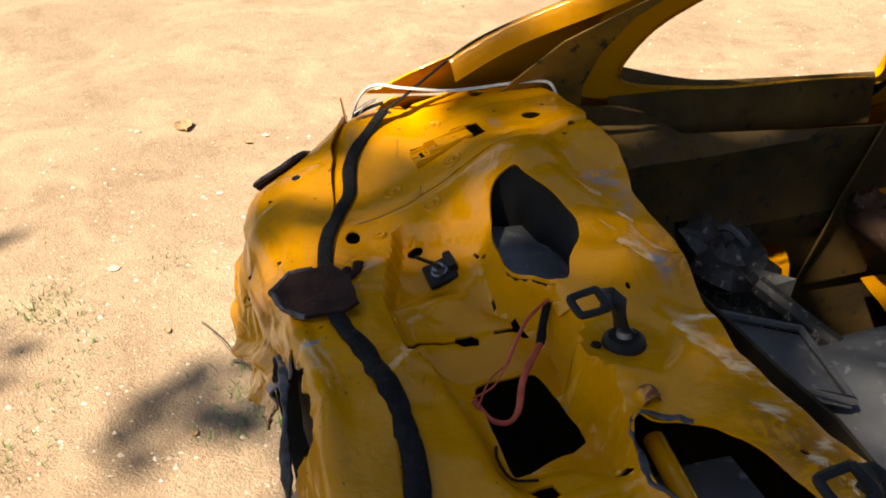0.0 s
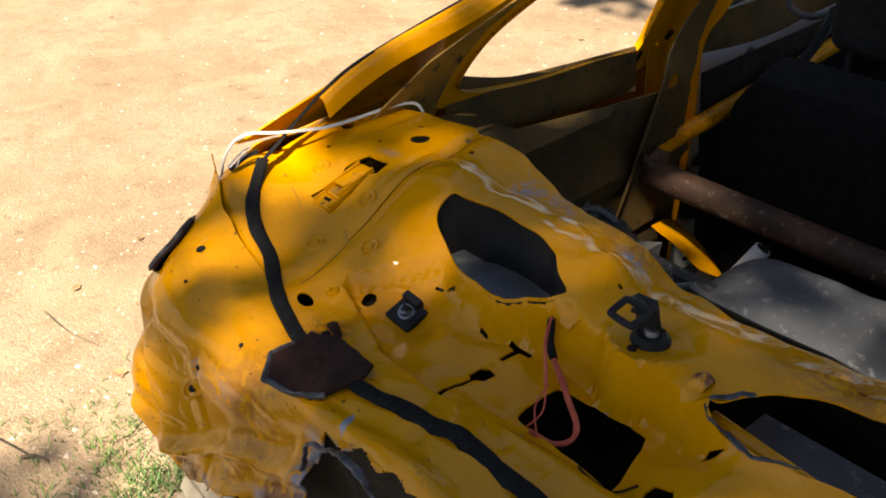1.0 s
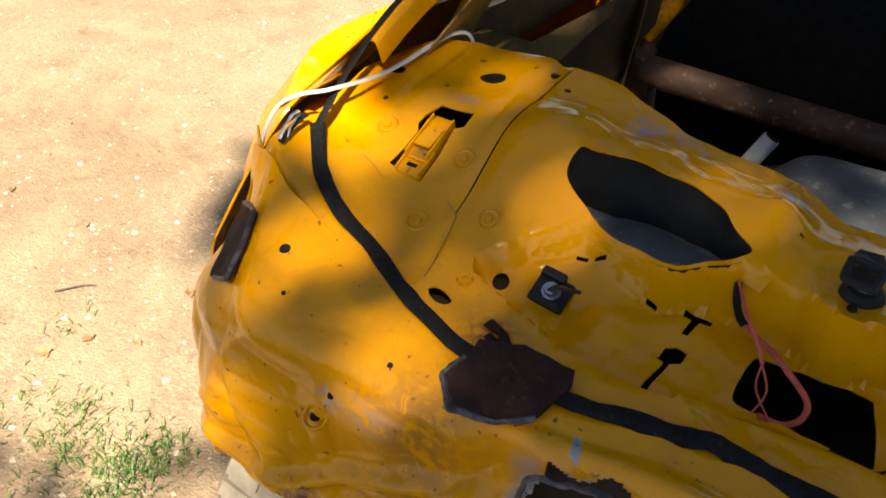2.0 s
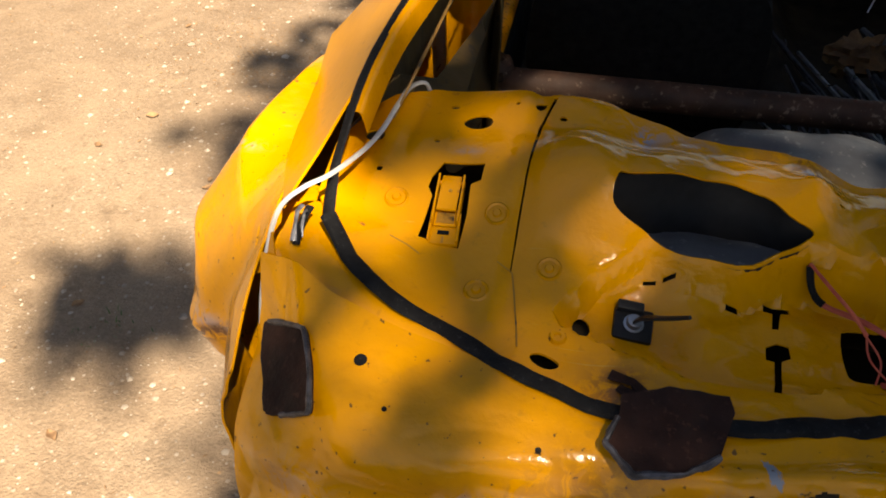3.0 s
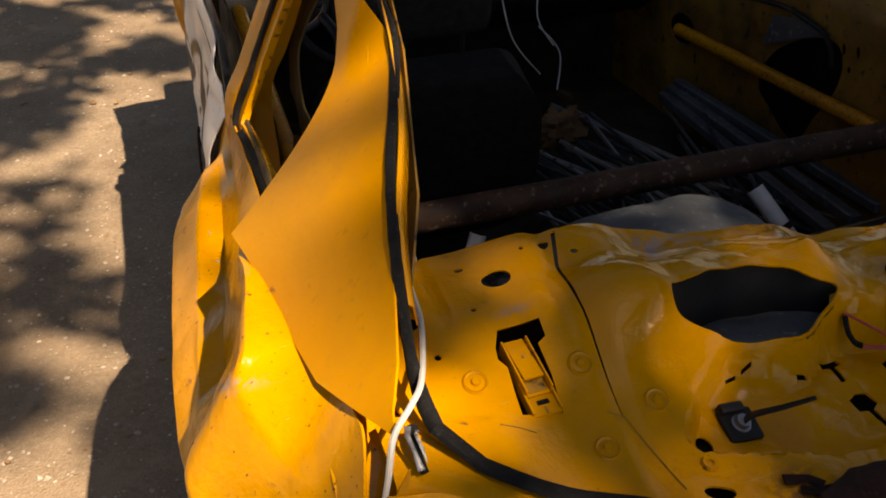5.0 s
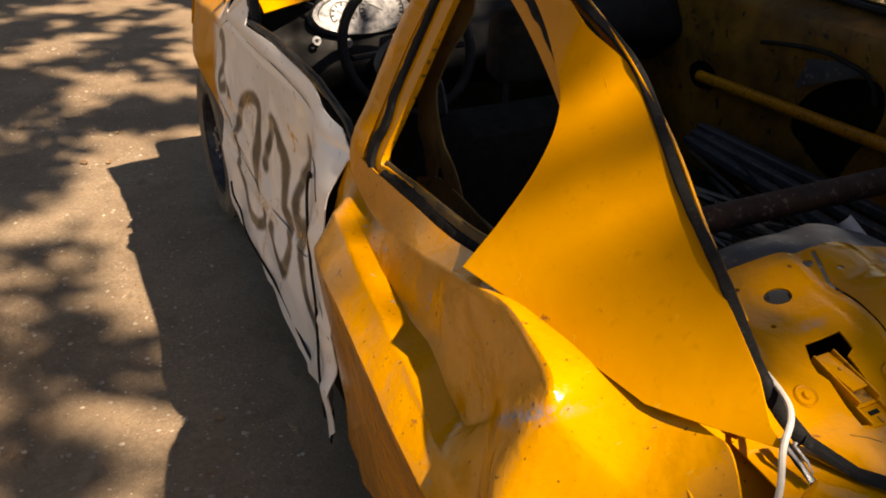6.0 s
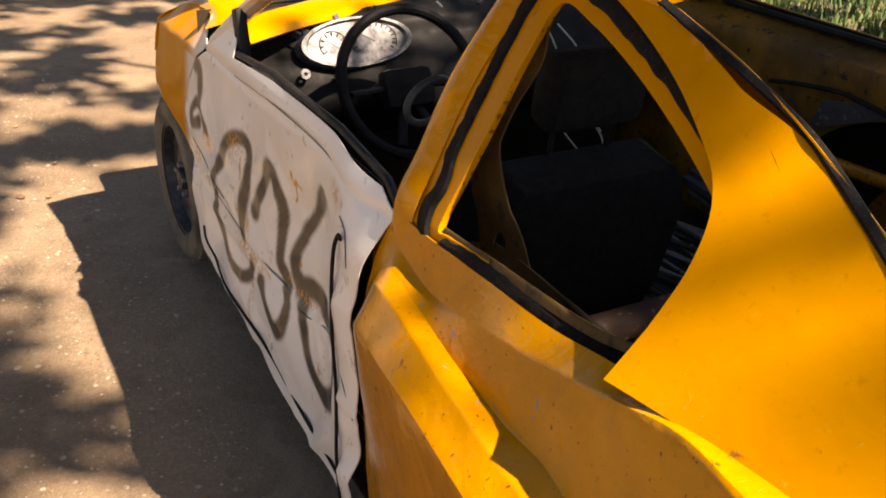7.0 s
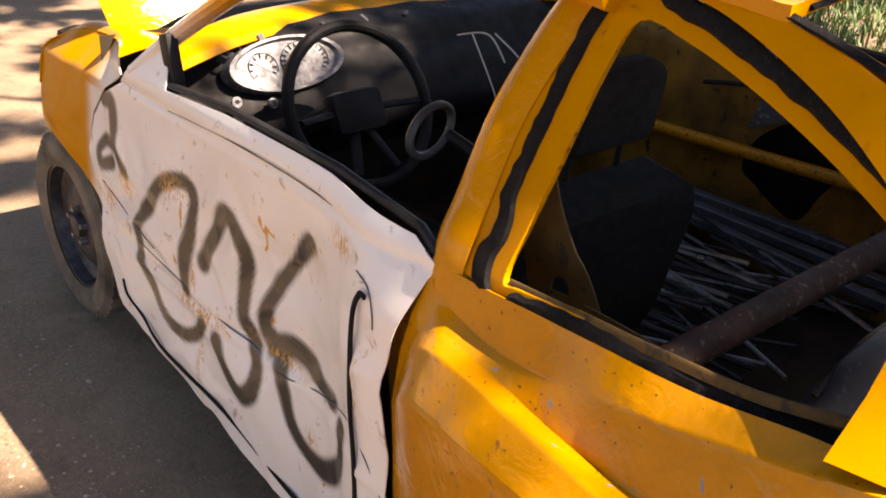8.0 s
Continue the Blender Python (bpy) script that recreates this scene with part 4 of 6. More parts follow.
car_part("door_lining", sheet([(1.60, 0.88), (1.60, 0.972), (1.863, 0.986), (2.25, 0.982), (2.50, 0.966), (2.62, 0.88)], [], 0.03, lambda y, z: Vector((door_x(y, z) + 0.016, y, z)), 0.003), SHADED_INNER, "dark yellow inner face of the door", door)

# sill under the door, front fender, hood and cowl
car_part("sill", box(-1.31, 2.2, 0.205, 0.08, 1.35, 0.09, 0.02), INNER_DARK, "dark dirty sill")


def fender_x(y, z):
    return -1.362 + 0.9 * max(0.0, z - 0.90) * smooth(2.7, 3.0, y) - 0.04 * hump(y, z, 3.22, 0.70, 0.2, 0.15)


FENDER = [(2.765, 0.950), (2.87, 0.89), (2.957, 0.805), (2.999, 0.70), (2.977, 0.545), (2.94, 0.41), (3.0, 0.55), (3.07, 0.615), (3.16, 0.660), (3.275, 0.700), (3.288, 0.75), (3.305, 0.83), (3.30, 0.90), (3.20, 0.965), (3.0, 0.995), (2.85, 1.0)]
fender = car_part("front_fender", sheet(FENDER, [], 0.014, lambda y, z: Vector((fender_x(y, z) - crumple((0, y, z), 0.22, 0.007, 8.0), y, z)), 0.003, flip=True), YELLOW_SMOOTH, "bent yellow front fender")
mark(fender, "overspray", lambda p: smooth(0.055, -0.01, 0.12 * (p.z - 0.7) + p.y - 2.97) if p.z < 0.88 else smooth(2.98, 2.84, p.y))
car_part("fender_top", loft([[Vector((fender_x(y, z) - 0.003, y, z)), Vector((max(-1.26, fender_x(y, z) + 0.03), y, z + 0.015)), Vector((-1.16, y - 0.02, z - 0.005))] for y, z in ((2.76, 0.995), (2.9, 0.995), (3.05, 0.985), (3.18, 0.965), (3.28, 0.905), (3.30, 0.80))], 7, 7, 0.003,
                            lambda p: p + Vector((0, 0, crumple(p, 0.2, 0.004, 2.2))), flip=True), YELLOW_SMOOTH, "scuffed fender top", fender)
car_part("hood", loft([[Vector((-1.258, 3.0, 0.935)), Vector((-1.16, 2.995, 0.985)), Vector((-0.9, 3.02, 1.045)), Vector((-0.3, 3.06, 1.05)), Vector((0.2, 2.95, 1.0))],
                       [Vector((-1.268, 3.03, 1.00)), Vector((-1.16, 3.03, 1.04)), Vector((-0.9, 3.06, 1.085)), Vector((-0.3, 3.12, 1.08)), Vector((0.2, 3.02, 1.03))],
                       [Vector((-1.285, 3.10, 1.12)), Vector((-1.16, 3.11, 1.15)), Vector((-0.9, 3.15, 1.16)), Vector((-0.3, 3.25, 1.13)), Vector((0.2, 3.15, 1.08))],
                       [Vector((-1.27, 3.25, 1.25)), Vector((-1.16, 3.27, 1.25)), Vector((-0.9, 3.32, 1.22)), Vector((-0.3, 3.5, 1.14)), Vector((0.2, 3.4, 1.08))]], 8, 8, 0.004,
                      lambda p: p + Vector((0, 0, crumple(p, 0.3, 0.008, 3.3)))), YELLOW, "folded yellow hood")
car_part("cowl", loft([[Vector((x, y0, 0.985)), Vector((x, y0 + 0.04, 1.003)), Vector((x, y1, 1.012)), Vector((x, y1 + 0.03, 0.99))] for x, y0, y1 in ((-1.28, 2.60, 2.70), (-1.17, 2.67, 2.81), (-1.05, 2.74, 2.88), (-0.93, 2.79, 2.945), (-0.72, 2.865, 3.0), (-0.42, 2.88, 3.02), (0.0, 2.82, 2.96), (0.25, 2.62, 2.75))], 6, 6, 0.004), YELLOW, "yellow windscreen cowl")
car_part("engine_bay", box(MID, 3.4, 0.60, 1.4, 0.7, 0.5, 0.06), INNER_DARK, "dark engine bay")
left_pillar = car_part("front_pillar", tube(spline([(-1.335, 2.70, 0.975), (-1.29, 2.52, 1.105), (-1.21, 2.28, 1.26), (-1.14, 2.05, 1.375)], 6), 0.032, 10, flat=0.6), YELLOW, "yellow windscreen pillar")
mark(left_pillar, "overspray", lambda p: smooth(1.20, 1.02, p.z))
car_part("front_pillar", tube(spline([(0.335, 2.70, 0.975), (0.29, 2.52, 1.105), (0.21, 2.28, 1.26), (0.14, 2.05, 1.375)], 6), 0.032, 10, flat=0.6), YELLOW)

# roof
def roof_z(x, y):
    return 1.383 + 0.05 * (1 - ((x - MID) / 0.72) ** 2) * smooth(1.15, 1.5, y) + 0.012 * (1 - ((x - MID) / 0.72) ** 2)


car_part("roof", loft([[Vector((x, y + 0.03 * (1 - ((x - MID) / 0.68) ** 2) * (1 if y < 1.5 else -1), roof_z(x, y))) for x in (-1.185, -1.12, -0.9, -0.5, -0.1, 0.12, 0.185)] for y in (1.185, 1.3, 1.5, 1.75, 1.95)], 6, 6, 0.02, lambda p: p + Vector((0, 0, crumple(p, 0.3, 0.012, 1.0)))), YELLOW, "yellow roof panel")
car_part("roof_sealant", ribbon(spline([(-1.14, 1.195, 1.390), (-0.9, 1.21, 1.402), (-0.5, 1.215, 1.408), (0.1, 1.2, 1.395)], 10), 0.03, 0.006), SEALANT)
car_part("side_rail", tube(spline([(-1.19, 1.43, 1.362), (-1.185, 1.6, 1.378), (-1.165, 1.85, 1.385), (-1.14, 2.05, 1.375)], 5), 0.03, 8, flat=0.7), YELLOW)

# middle pillar, in front of the side window
car_part("middle_pillar", loft([[Vector((side_x(y, z) + 0.004, y - 0.05, z)), Vector((side_x(y, z) - 0.006, y, z)), Vector((side_x(y, z) + 0.03, y + 0.035, z)), Vector((side_x(y, z) + 0.09, y + 0.03, z))]
                                for y, z in ((1.54, 0.30), (1.56, 0.60), (1.565, 0.80), (1.560, 0.97), (1.562, 1.06), (1.560, 1.18), (1.535, 1.28), (1.512, 1.34), (1.49, 1.375))], 6, 5, 0.003, flip=True), YELLOW, "yellow door pillar")
car_part("door_jamb", loft([[Vector((-1.360, y, z)), Vector((-1.358, y + 0.05, z)), Vector((-1.34, y + 0.12, z))] for y, z in ((1.565, 0.2), (1.57, 0.5), (1.59, 0.75), (1.56, 0.95))], 4, 4, 0.002, flip=True), YELLOW_DULL, "rusty yellow door jamb")

# right side of the body, seen from within
def right_x(z):
    return 0.36 - 0.465 * max(0.0, z - 0.97)


RIGHT_OUT = [(0.4, 0.3), (0.35, 0.98), (0.5, 1.10), (0.91, 1.29), (1.2, 1.38), (2.0, 1.375), (2.3, 1.27), (2.7, 1.0), (2.95, 0.85), (2.97, 0.3)]
RIGHT_HOLES = [[(0.99, 1.01), (0.97, 1.15), (1.15, 1.29), (1.37, 1.34), (1.44, 1.17), (1.46, 1.0)],
               [(1.57, 0.995), (1.55, 1.13), (1.48, 1.34), (1.95, 1.34), (2.25, 1.23), (2.55, 1.01)],
               poly((2.005, 0.69), (1.93, 0.765), (1.80, 0.825), (1.724, 0.825), (1.70, 0.75), (1.715, 0.68), (1.765, 0.60), (1.80, 0.52), (1.84, 0.50), (1.90, 0.52), (1.97, 0.565), (2.025, 0.60), n=3),
               poly((2.42, 0.60), (2.41, 0.66), (2.48, 0.69), (2.55, 0.65), (2.52, 0.59), n=3), arc(1.707, 0.825, 0.008, 0.017, 8), arc(1.655, 0.832, 0.008, 0.018, 8), arc(1.68, 0.775, 0.008, 0.009, 8)]


def inner_x(z):
    """The inner door panel stands in from the skin; a sloping ledge joins it to the window sill."""
    return right_x(z) - 0.11 * smooth(0.985, 0.935, z)


car_part("right_side", sheet(RIGHT_OUT, RIGHT_HOLES, 0.02, lambda y, z: Vector((inner_x(z) + crumple((0, y, z), 0.3, 0.015, 2.0) * smooth(1.0, 0.9, z), y, z)), 0.004), GRIMY, "dirty yellow inner side with cut-outs")
car_part("inner_plate", sheet([(2.03, 0.73), (2.0, 0.83), (1.87, 0.856), (1.75, 0.85), (1.79, 0.835), (1.93, 0.775)], [], 0.02, lambda y, z: Vector((inner_x(z) - 0.012, y, z)), 0.003), GREY_PLASTIC, "grey plate behind the wiring")
car_part("door_wire", tube(spline([(inner_x(z) - 0.02, y, z) for y, z in ((2.2, 0.83), (2.1, 0.85), (1.95, 0.868), (1.856, 0.861), (1.78, 0.85), (1.735, 0.815), (1.72, 0.77))], 6), 0.007, 7), BLACK, "dark wiring loom in the door")
car_part("right_window_channel", tube([(right_x(0.99) - 0.01, y, 0.995) for y in (1.57, 1.9, 2.25, 2.55)], 0.012, 8), BLACK)
car_part("right_pillar", loft([[Vector((right_x(z) - 0.01, y - 0.05, z)), Vector((right_x(z) - 0.06, y, z)), Vector((right_x(z) - 0.01, y + 0.05, z))] for y, z in ((1.49, 0.3), (1.51, 0.6), (1.51, 0.95), (1.50, 1.1), (1.46, 1.35))], 5, 5, 0.003), GRIMY)
# added dark sheet stands in for the shade inside the door
car_part("cavity_shade_sheet", sheet(RIGHT_OUT, RIGHT_HOLES[:2], 0.08, lambda y, z: Vector((right_x(z) + 0.04, y, z)), 0.003), INNER_DARK, "dark sheet as the shade behind the cut-outs")
car_part("right_skin", sheet(RIGHT_OUT, RIGHT_HOLES[:2], 0.08, lambda y, z: Vector((right_x(z) + 0.05, y, z)), 0.003, flip=True), YELLOW)

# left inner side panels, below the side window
# panel, brace and sill colours hold the shade inside the body
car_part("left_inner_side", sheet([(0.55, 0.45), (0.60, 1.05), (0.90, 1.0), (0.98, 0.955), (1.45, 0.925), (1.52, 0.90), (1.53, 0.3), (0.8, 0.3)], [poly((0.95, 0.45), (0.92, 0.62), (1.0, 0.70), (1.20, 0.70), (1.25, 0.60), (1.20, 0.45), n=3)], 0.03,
         lambda y, z: Vector((-1.245 - 0.075 * smooth(0.92, 0.99, z) + 0.02 * math.exp(-((z - 0.93) / 0.025) ** 2) + 0.025 * math.exp(-((z - 0.76) / 0.03) ** 2) + crumple((0, y, z), 0.3, 0.012, 2.0), y, z)), 0.004), SHADED_INNER, "inner quarter panel in dirty yellow darkened with shade")
car_part("pillar_lining", sheet([(0.60, 1.06), (0.72, 1.17), (0.93, 1.27), (1.2, 1.352), (1.38, 1.365), (1.2, 1.333), (1.0, 1.288), (0.90, 1.246), (0.83, 1.20), (0.79, 1.14), (0.775, 1.08), (0.785, 1.01), (0.70, 1.0)], [], 0.03, lambda y, z: Vector((side_x(y, z) + 0.055, y, z)), 0.003), GRIMY)
car_part("pillar_brace", sheet([(1.24, 0.60), (1.30, 0.80), (1.395, 0.99), (1.47, 1.10), (1.47, 1.33), (1.53, 1.33), (1.54, 1.08), (1.49, 0.90), (1.42, 0.60)], [arc(1.43, 0.93, 0.02, 0.028, 10)], 0.02, lambda y, z: Vector((-1.232 - 0.03 * smooth(0.95, 1.1, z) + 0.4 * max(0, z - 1.0) + 0.02 * math.exp(-((y - 1.26 - 0.4 * (z - 0.7)) / 0.02) ** 2), y, z)), 0.004), SHADED_INNER, "slanted inner pillar brace")
car_part("inner_sill", loft([[Vector((-1.350, y, z - 0.012)), Vector((-1.343, y, z)), Vector((-1.336, y, z - 0.015)), Vector((-1.328, y, z - 0.10))] for y, z in ((0.86, 1.076), (0.98, 1.038), (1.06, 1.020), (1.18, 1.008), (1.30, 0.998), (1.43, 0.988))], 5, 5, 0.003, flip=True), SHADED_INNER, "window sill lining darkened with shade")
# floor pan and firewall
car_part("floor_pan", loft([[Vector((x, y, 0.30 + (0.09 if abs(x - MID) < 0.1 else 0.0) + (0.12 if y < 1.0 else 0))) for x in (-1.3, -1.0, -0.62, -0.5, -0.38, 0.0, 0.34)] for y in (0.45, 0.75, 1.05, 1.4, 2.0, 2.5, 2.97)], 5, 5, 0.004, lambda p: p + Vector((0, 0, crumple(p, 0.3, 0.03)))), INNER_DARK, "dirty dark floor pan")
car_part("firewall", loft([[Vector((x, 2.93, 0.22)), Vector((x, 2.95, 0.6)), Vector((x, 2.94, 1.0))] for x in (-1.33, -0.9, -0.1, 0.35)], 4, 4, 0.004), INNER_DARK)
car_part("seat_bulkhead", loft([[Vector((x, 0.70, 1.02)), Vector((x, 0.74, 0.8)), Vector((x, 0.78, 0.42))] for x in (-1.28, -0.9, -0.5, 0.0, 0.3)], 5, 5, 0.004, lambda p: p + Vector((0, crumple(p, 0.2, 0.03, 7), 0))), INNER_DARK, "dirty rear seat bulkhead, darkened as if shaded")
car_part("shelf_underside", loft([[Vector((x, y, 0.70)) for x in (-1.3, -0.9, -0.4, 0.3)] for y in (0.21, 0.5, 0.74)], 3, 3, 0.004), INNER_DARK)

# added flat sheet, coloured dark as the shade seen through the shelf holes
car_part("shelf_shade_sheet", loft([[Vector((x, y, 0.962)) for x in (-1.22, -1.06, -0.93)] for y in (0.29, 0.37, 0.46)], 2, 2, 0.003), INNER_DARK, "dark sheet as the shade under the shelf holes")

# wheels
def build_wheel(x, y, z, lean=0.0):
    w = empty("wheel", "", "")
    w.parent = car
    w.matrix_parent_inverse = Matrix.Translation((0.5, -1.8, 0.0))
    w.matrix_basis = Matrix.Translation((x, y, z)) @ pose(0, 0, 0, 0, -90 + lean, 0)
    tyre = lathe([(0.198, -0.085), (0.235, -0.098), (0.27, -0.092), (0.287, -0.075), (0.291, -0.03), (0.291, 0.03), (0.287, 0.075), (0.27, 0.092), (0.235, 0.098), (0.198, 0.085)], 56)
    t = part("tyre", tyre, RUBBER, w, "dusty black tyre")
    blocks = []
    for i in range(44):
        for s in (-1, 1):
            m = pose(0, 0, 0, 0, 0, 360 * (i + 0.25 * s) / 44) @ pose(0.289, 0, 0.046 * s, 0, 0, 0)
            v, f = box(0, 0, 0, 0.014, 0.028, 0.062, 0)
            blocks.append(([tuple(m @ Vector(p)) for p in v], f))
    part("tread", join(*blocks), RUBBER, w)
    rim = lathe([(0.205, 0.07), (0.2, 0.082), (0.19, 0.08), (0.182, 0.045), (0.15, 0.03), (0.12, 0.05), (0.085, 0.058), (0.04, 0.052), (0.035, 0.075), (0.0, 0.078)], 48)
    part("rim", rim, DARK_STEEL, w, "black steel wheel rim")
    nuts = []
    for i in range(5):
        m = pose(0, 0, 0, 0, 0, 72 * i) @ pose(0.055, 0, 0.056, 0, 0, 0)
        v, f = lathe([(0.0, 0.022), (0.009, 0.02), (0.011, 0.0)], 6, m)
        nuts.append((v, f))
    for geo in nuts:
        part("wheel_nut", geo, STEEL, w)
    return w


build_wheel(-1.275, 3.30, 0.335)
build_wheel(-1.34, 0.53, 0.29, 7)
build_wheel(0.25, 3.30, 0.335)
build_wheel(0.24, 0.62, 0.29)

# dashboard, instruments, steering wheel, seat
dash = car_part("dashboard", loft([[Vector((x, 2.78, 0.62)), Vector((x, 2.64, 0.74)), Vector((x, 2.66, 0.85)), Vector((x, 2.74, 0.92)), Vector((x, 2.78, 0.98)), Vector((x, 2.90, 1.0))] for x in (-1.27, -1.1, -0.7, -0.3, 0.1, 0.3)], 6, 6, 0.006,
                             lambda p: p + Vector((0, crumple(p, 0.16, 0.03, 2.5), 0.3 * crumple(p, 0.1, 0.03, 4)))), DASH, "broken black dashboard")
cl_m = Matrix.Translation((-0.940, 2.690, 0.935)) @ pose(0, 0, 0, 62, 0, 4)
cluster = car_part("instrument_panel", ([tuple(cl_m @ Vector((x, y, z))) for x, y, z in lathe([(0.0, 0.0), (0.10, 0.0), (0.105, 0.012), (0.115, 0.012), (0.118, -0.03)], 48, Matrix.Diagonal((1.55, 0.62, 1, 1)))[0]], lathe([(0.0, 0.0), (0.10, 0.0), (0.105, 0.012), (0.115, 0.012), (0.118, -0.03)], 48)[1]), SILVER, "silver-faced oval instrument panel", dash)
for cx, rx, ry, n in ((0.055, 0.066, 0.045, 17), (-0.075, 0.034, 0.030, 9)):
    for k in range(n):
        a = radians(215 - 250 * k / (n - 1))
        tick = box(0, 0, 0, 0.003, 0.011, 0.002, 0, m=pose(0, 0, 0, 0, 0, math.degrees(a) - 90))
        car_part("dial_mark", ([tuple(cl_m @ (Vector(p) + Vector((cx + rx * math.cos(a), ry * math.sin(a), 0.003)))) for p in tick[0]], tick[1]), BLACK, "", cluster)
    ring = [cl_m @ Vector((cx + (rx + 0.009) * math.cos(radians(a)), (ry + 0.009) * math.sin(radians(a)), 0.003)) for a in range(215, -40, -15)]
    car_part("dial_ring", tube(ring, 0.0012, 5), BLACK, "", cluster)
    needle = [cl_m @ Vector((cx, -0.004, 0.006)), cl_m @ Vector((cx - rx * 0.6, ry * 0.45, 0.006))]
    car_part("needle", tube(needle, 0.0014, 5), BLACK, "", cluster)
for x, y, z in ((-1.117, 2.655, 0.872), (-1.02, 2.645, 0.856)):
    car_part("mounting_ring", ([tuple(Matrix.Translation((x, y - 0.01, z)) @ pose(0, 0, 0, 65, 0, 0) @ Vector(p)) for p in lathe([(0.006, 0), (0.014, 0.0), (0.014, 0.006), (0.006, 0.006), (0.006, 0)], 18)[0]], lathe([(0.006, 0), (0.014, 0.0), (0.014, 0.006), (0.006, 0.006), (0.006, 0)], 18)[1]), STEEL, "", dash)
# clips and splinters left along the broken dashboard's upper edge
rnd = random.Random(8)
for k in range(22):
    x = -1.22 + 0.036 * k
    q = Matrix.Translation((x, 2.715 + 0.10 * smooth(-1.22, -0.8, x) + rnd.uniform(-0.02, 0.02), 0.975 + rnd.uniform(-0.012, 0.016))) @ pose(0, 0, 0, rnd.uniform(-40, 40), rnd.uniform(-30, 30), rnd.uniform(0, 180))
    car_part("broken_clip", ([tuple(q @ Vector(p)) for p in box(0, 0, 0, rnd.uniform(0.012, 0.034), rnd.uniform(0.006, 0.016), rnd.uniform(0.008, 0.026), 0.002, 1)[0]], box(0, 0, 0, 0.02, 0.01, 0.01, 0.002, 1)[1]), rnd.choice((JUNK_DARK, DASH, JUNK_DARK, GREY_PLASTIC)), "", dash)
sw_m = Matrix.Translation((-0.916, 2.392, 0.90)) @ pose(0, 0, 0, 62, 0, 0)
wheel_ring = [sw_m @ Vector((0.196 * math.cos(a), 0.196 * math.sin(a), 0)) for a in [2 * math.pi * i / 40 for i in range(41)]]
steer = car_part("steering_wheel", tube(wheel_ring, 0.015, 10), DASH, "black steering wheel")
car_part("hub", ([tuple(sw_m @ Vector(p)) for p in box(0, -0.01, -0.03, 0.15, 0.11, 0.06, 0.03)[0]], box(0, -0.01, -0.03, 0.15, 0.11, 0.06, 0.03)[1]), DASH, "", steer)
for a in (185, -5, 250, 290):
    car_part("spoke", tube([sw_m @ Vector((0.05 * math.cos(radians(a)), 0.05 * math.sin(radians(a)), -0.03)), sw_m @ Vector((0.175 * math.cos(radians(a)), 0.175 * math.sin(radians(a)), 0))], 0.014, 8, flat=0.6), DASH, "", steer)
car_part("steering_column", tube([(-0.935, 2.42, 0.89), (-0.935, 2.70, 0.72)], 0.035, 10), BLACK)


def build_seat(x, y):
    s = car_part("bucket_seat", loft([[Vector((x + w * k, y + d, z)) for k in (-1, -0.8, -0.4, 0, 0.4, 0.8, 1)] for w, d, z in ((0.24, 0.13, 0.50), (0.26, 0.02, 0.60), (0.27, -0.02, 0.75), (0.25, -0.06, 0.88), (0.21, -0.085, 0.95), (0.17, -0.09, 0.97))], 6, 5, 0.12), CLOTH, "black cloth bucket seat")
    car_part("cushion", box(x, y + 0.30, 0.50, 0.46, 0.48, 0.14, 0.05, 3), CLOTH, "", s)
    car_part("headrest", box(x + 0.03, y - 0.10, 1.10, 0.24, 0.09, 0.16, 0.04, 3, pose(0, 0, 0, 8, 0, 0)), CLOTH, "", s)
    for k in (-0.05, 0.09):
        car_part("headrest_post", tube([(x + k, y - 0.09, 0.95), (x + k, y - 0.10, 1.05)], 0.006, 8), BLACK, "", s)
    loop = [Vector((-0.23 + 0.055 * math.cos(a) - 0.018 * math.sin(a), 0.08 + 0.012 * math.cos(a), 1.048 + 0.036 * math.sin(a) + 0.022 * math.cos(a))) for a in [2 * math.pi * i / 28 for i in range(29)]]
    car_part("belt_guide", tube([Vector((x, y, 0)) + p for p in loop], 0.008, 10), JUNK_DARK, "dark plastic belt guide loop", s)
    car_part("guide_arm", tube(spline([Vector((x - 0.185, y + 0.085, 1.03)), Vector((x - 0.165, y + 0.02, 1.0)), Vector((x - 0.175, y - 0.04, 0.94))], 5), 0.012, 8), BLACK, "", s)
    return s


build_seat(-0.925, 1.76)

# cage bars
car_part("cage_crossbar", tube(spline([(-1.29, 1.37, 0.745), (-0.8, 1.37, 0.745), (-0.3, 1.37, 0.745), (0.33, 1.37, 0.745)], 6), 0.032, 14), RUSTY_TUBE, "rusty steel cage tube")
car_part("cage_plate", box(-1.27, 1.37, 0.755, 0.02, 0.12, 0.13, 0.005), RUSTY_TUBE, "rusty welded plate")
car_part("side_bar", tube([(0.215, 2.46, 0.645), (0.215, 1.50, 0.690)], 0.020, 12), YELLOW_DULL, "yellow diagonal door bar")
car_part("side_bar", tube([(-1.245, 1.40, 0.775), (-1.235, 2.5, 0.86)], 0.022, 12), YELLOW_DULL, "yellow door bar")


# ---- small fittings on the rear shelf ----
def on_deck(x, y, up=0.0):
    p = shelf_point(x, y)
    return Vector((p.x, p.y, p.z + up))


def tilted(x, y, up=0.0, turn=0.0):
    """A frame lying on the shelf."""
    e = 0.015
    n = (shelf_point(x + e, y) - shelf_point(x - e, y)).cross(shelf_point(x, y + e) - shelf_point(x, y - e)).normalized()
    return Matrix.Translation(on_deck(x, y) + n * up) @ Vector((0, 0, 1)).rotation_difference(n).to_matrix().to_4x4() @ pose(0, 0, 0, 0, 0, turn)


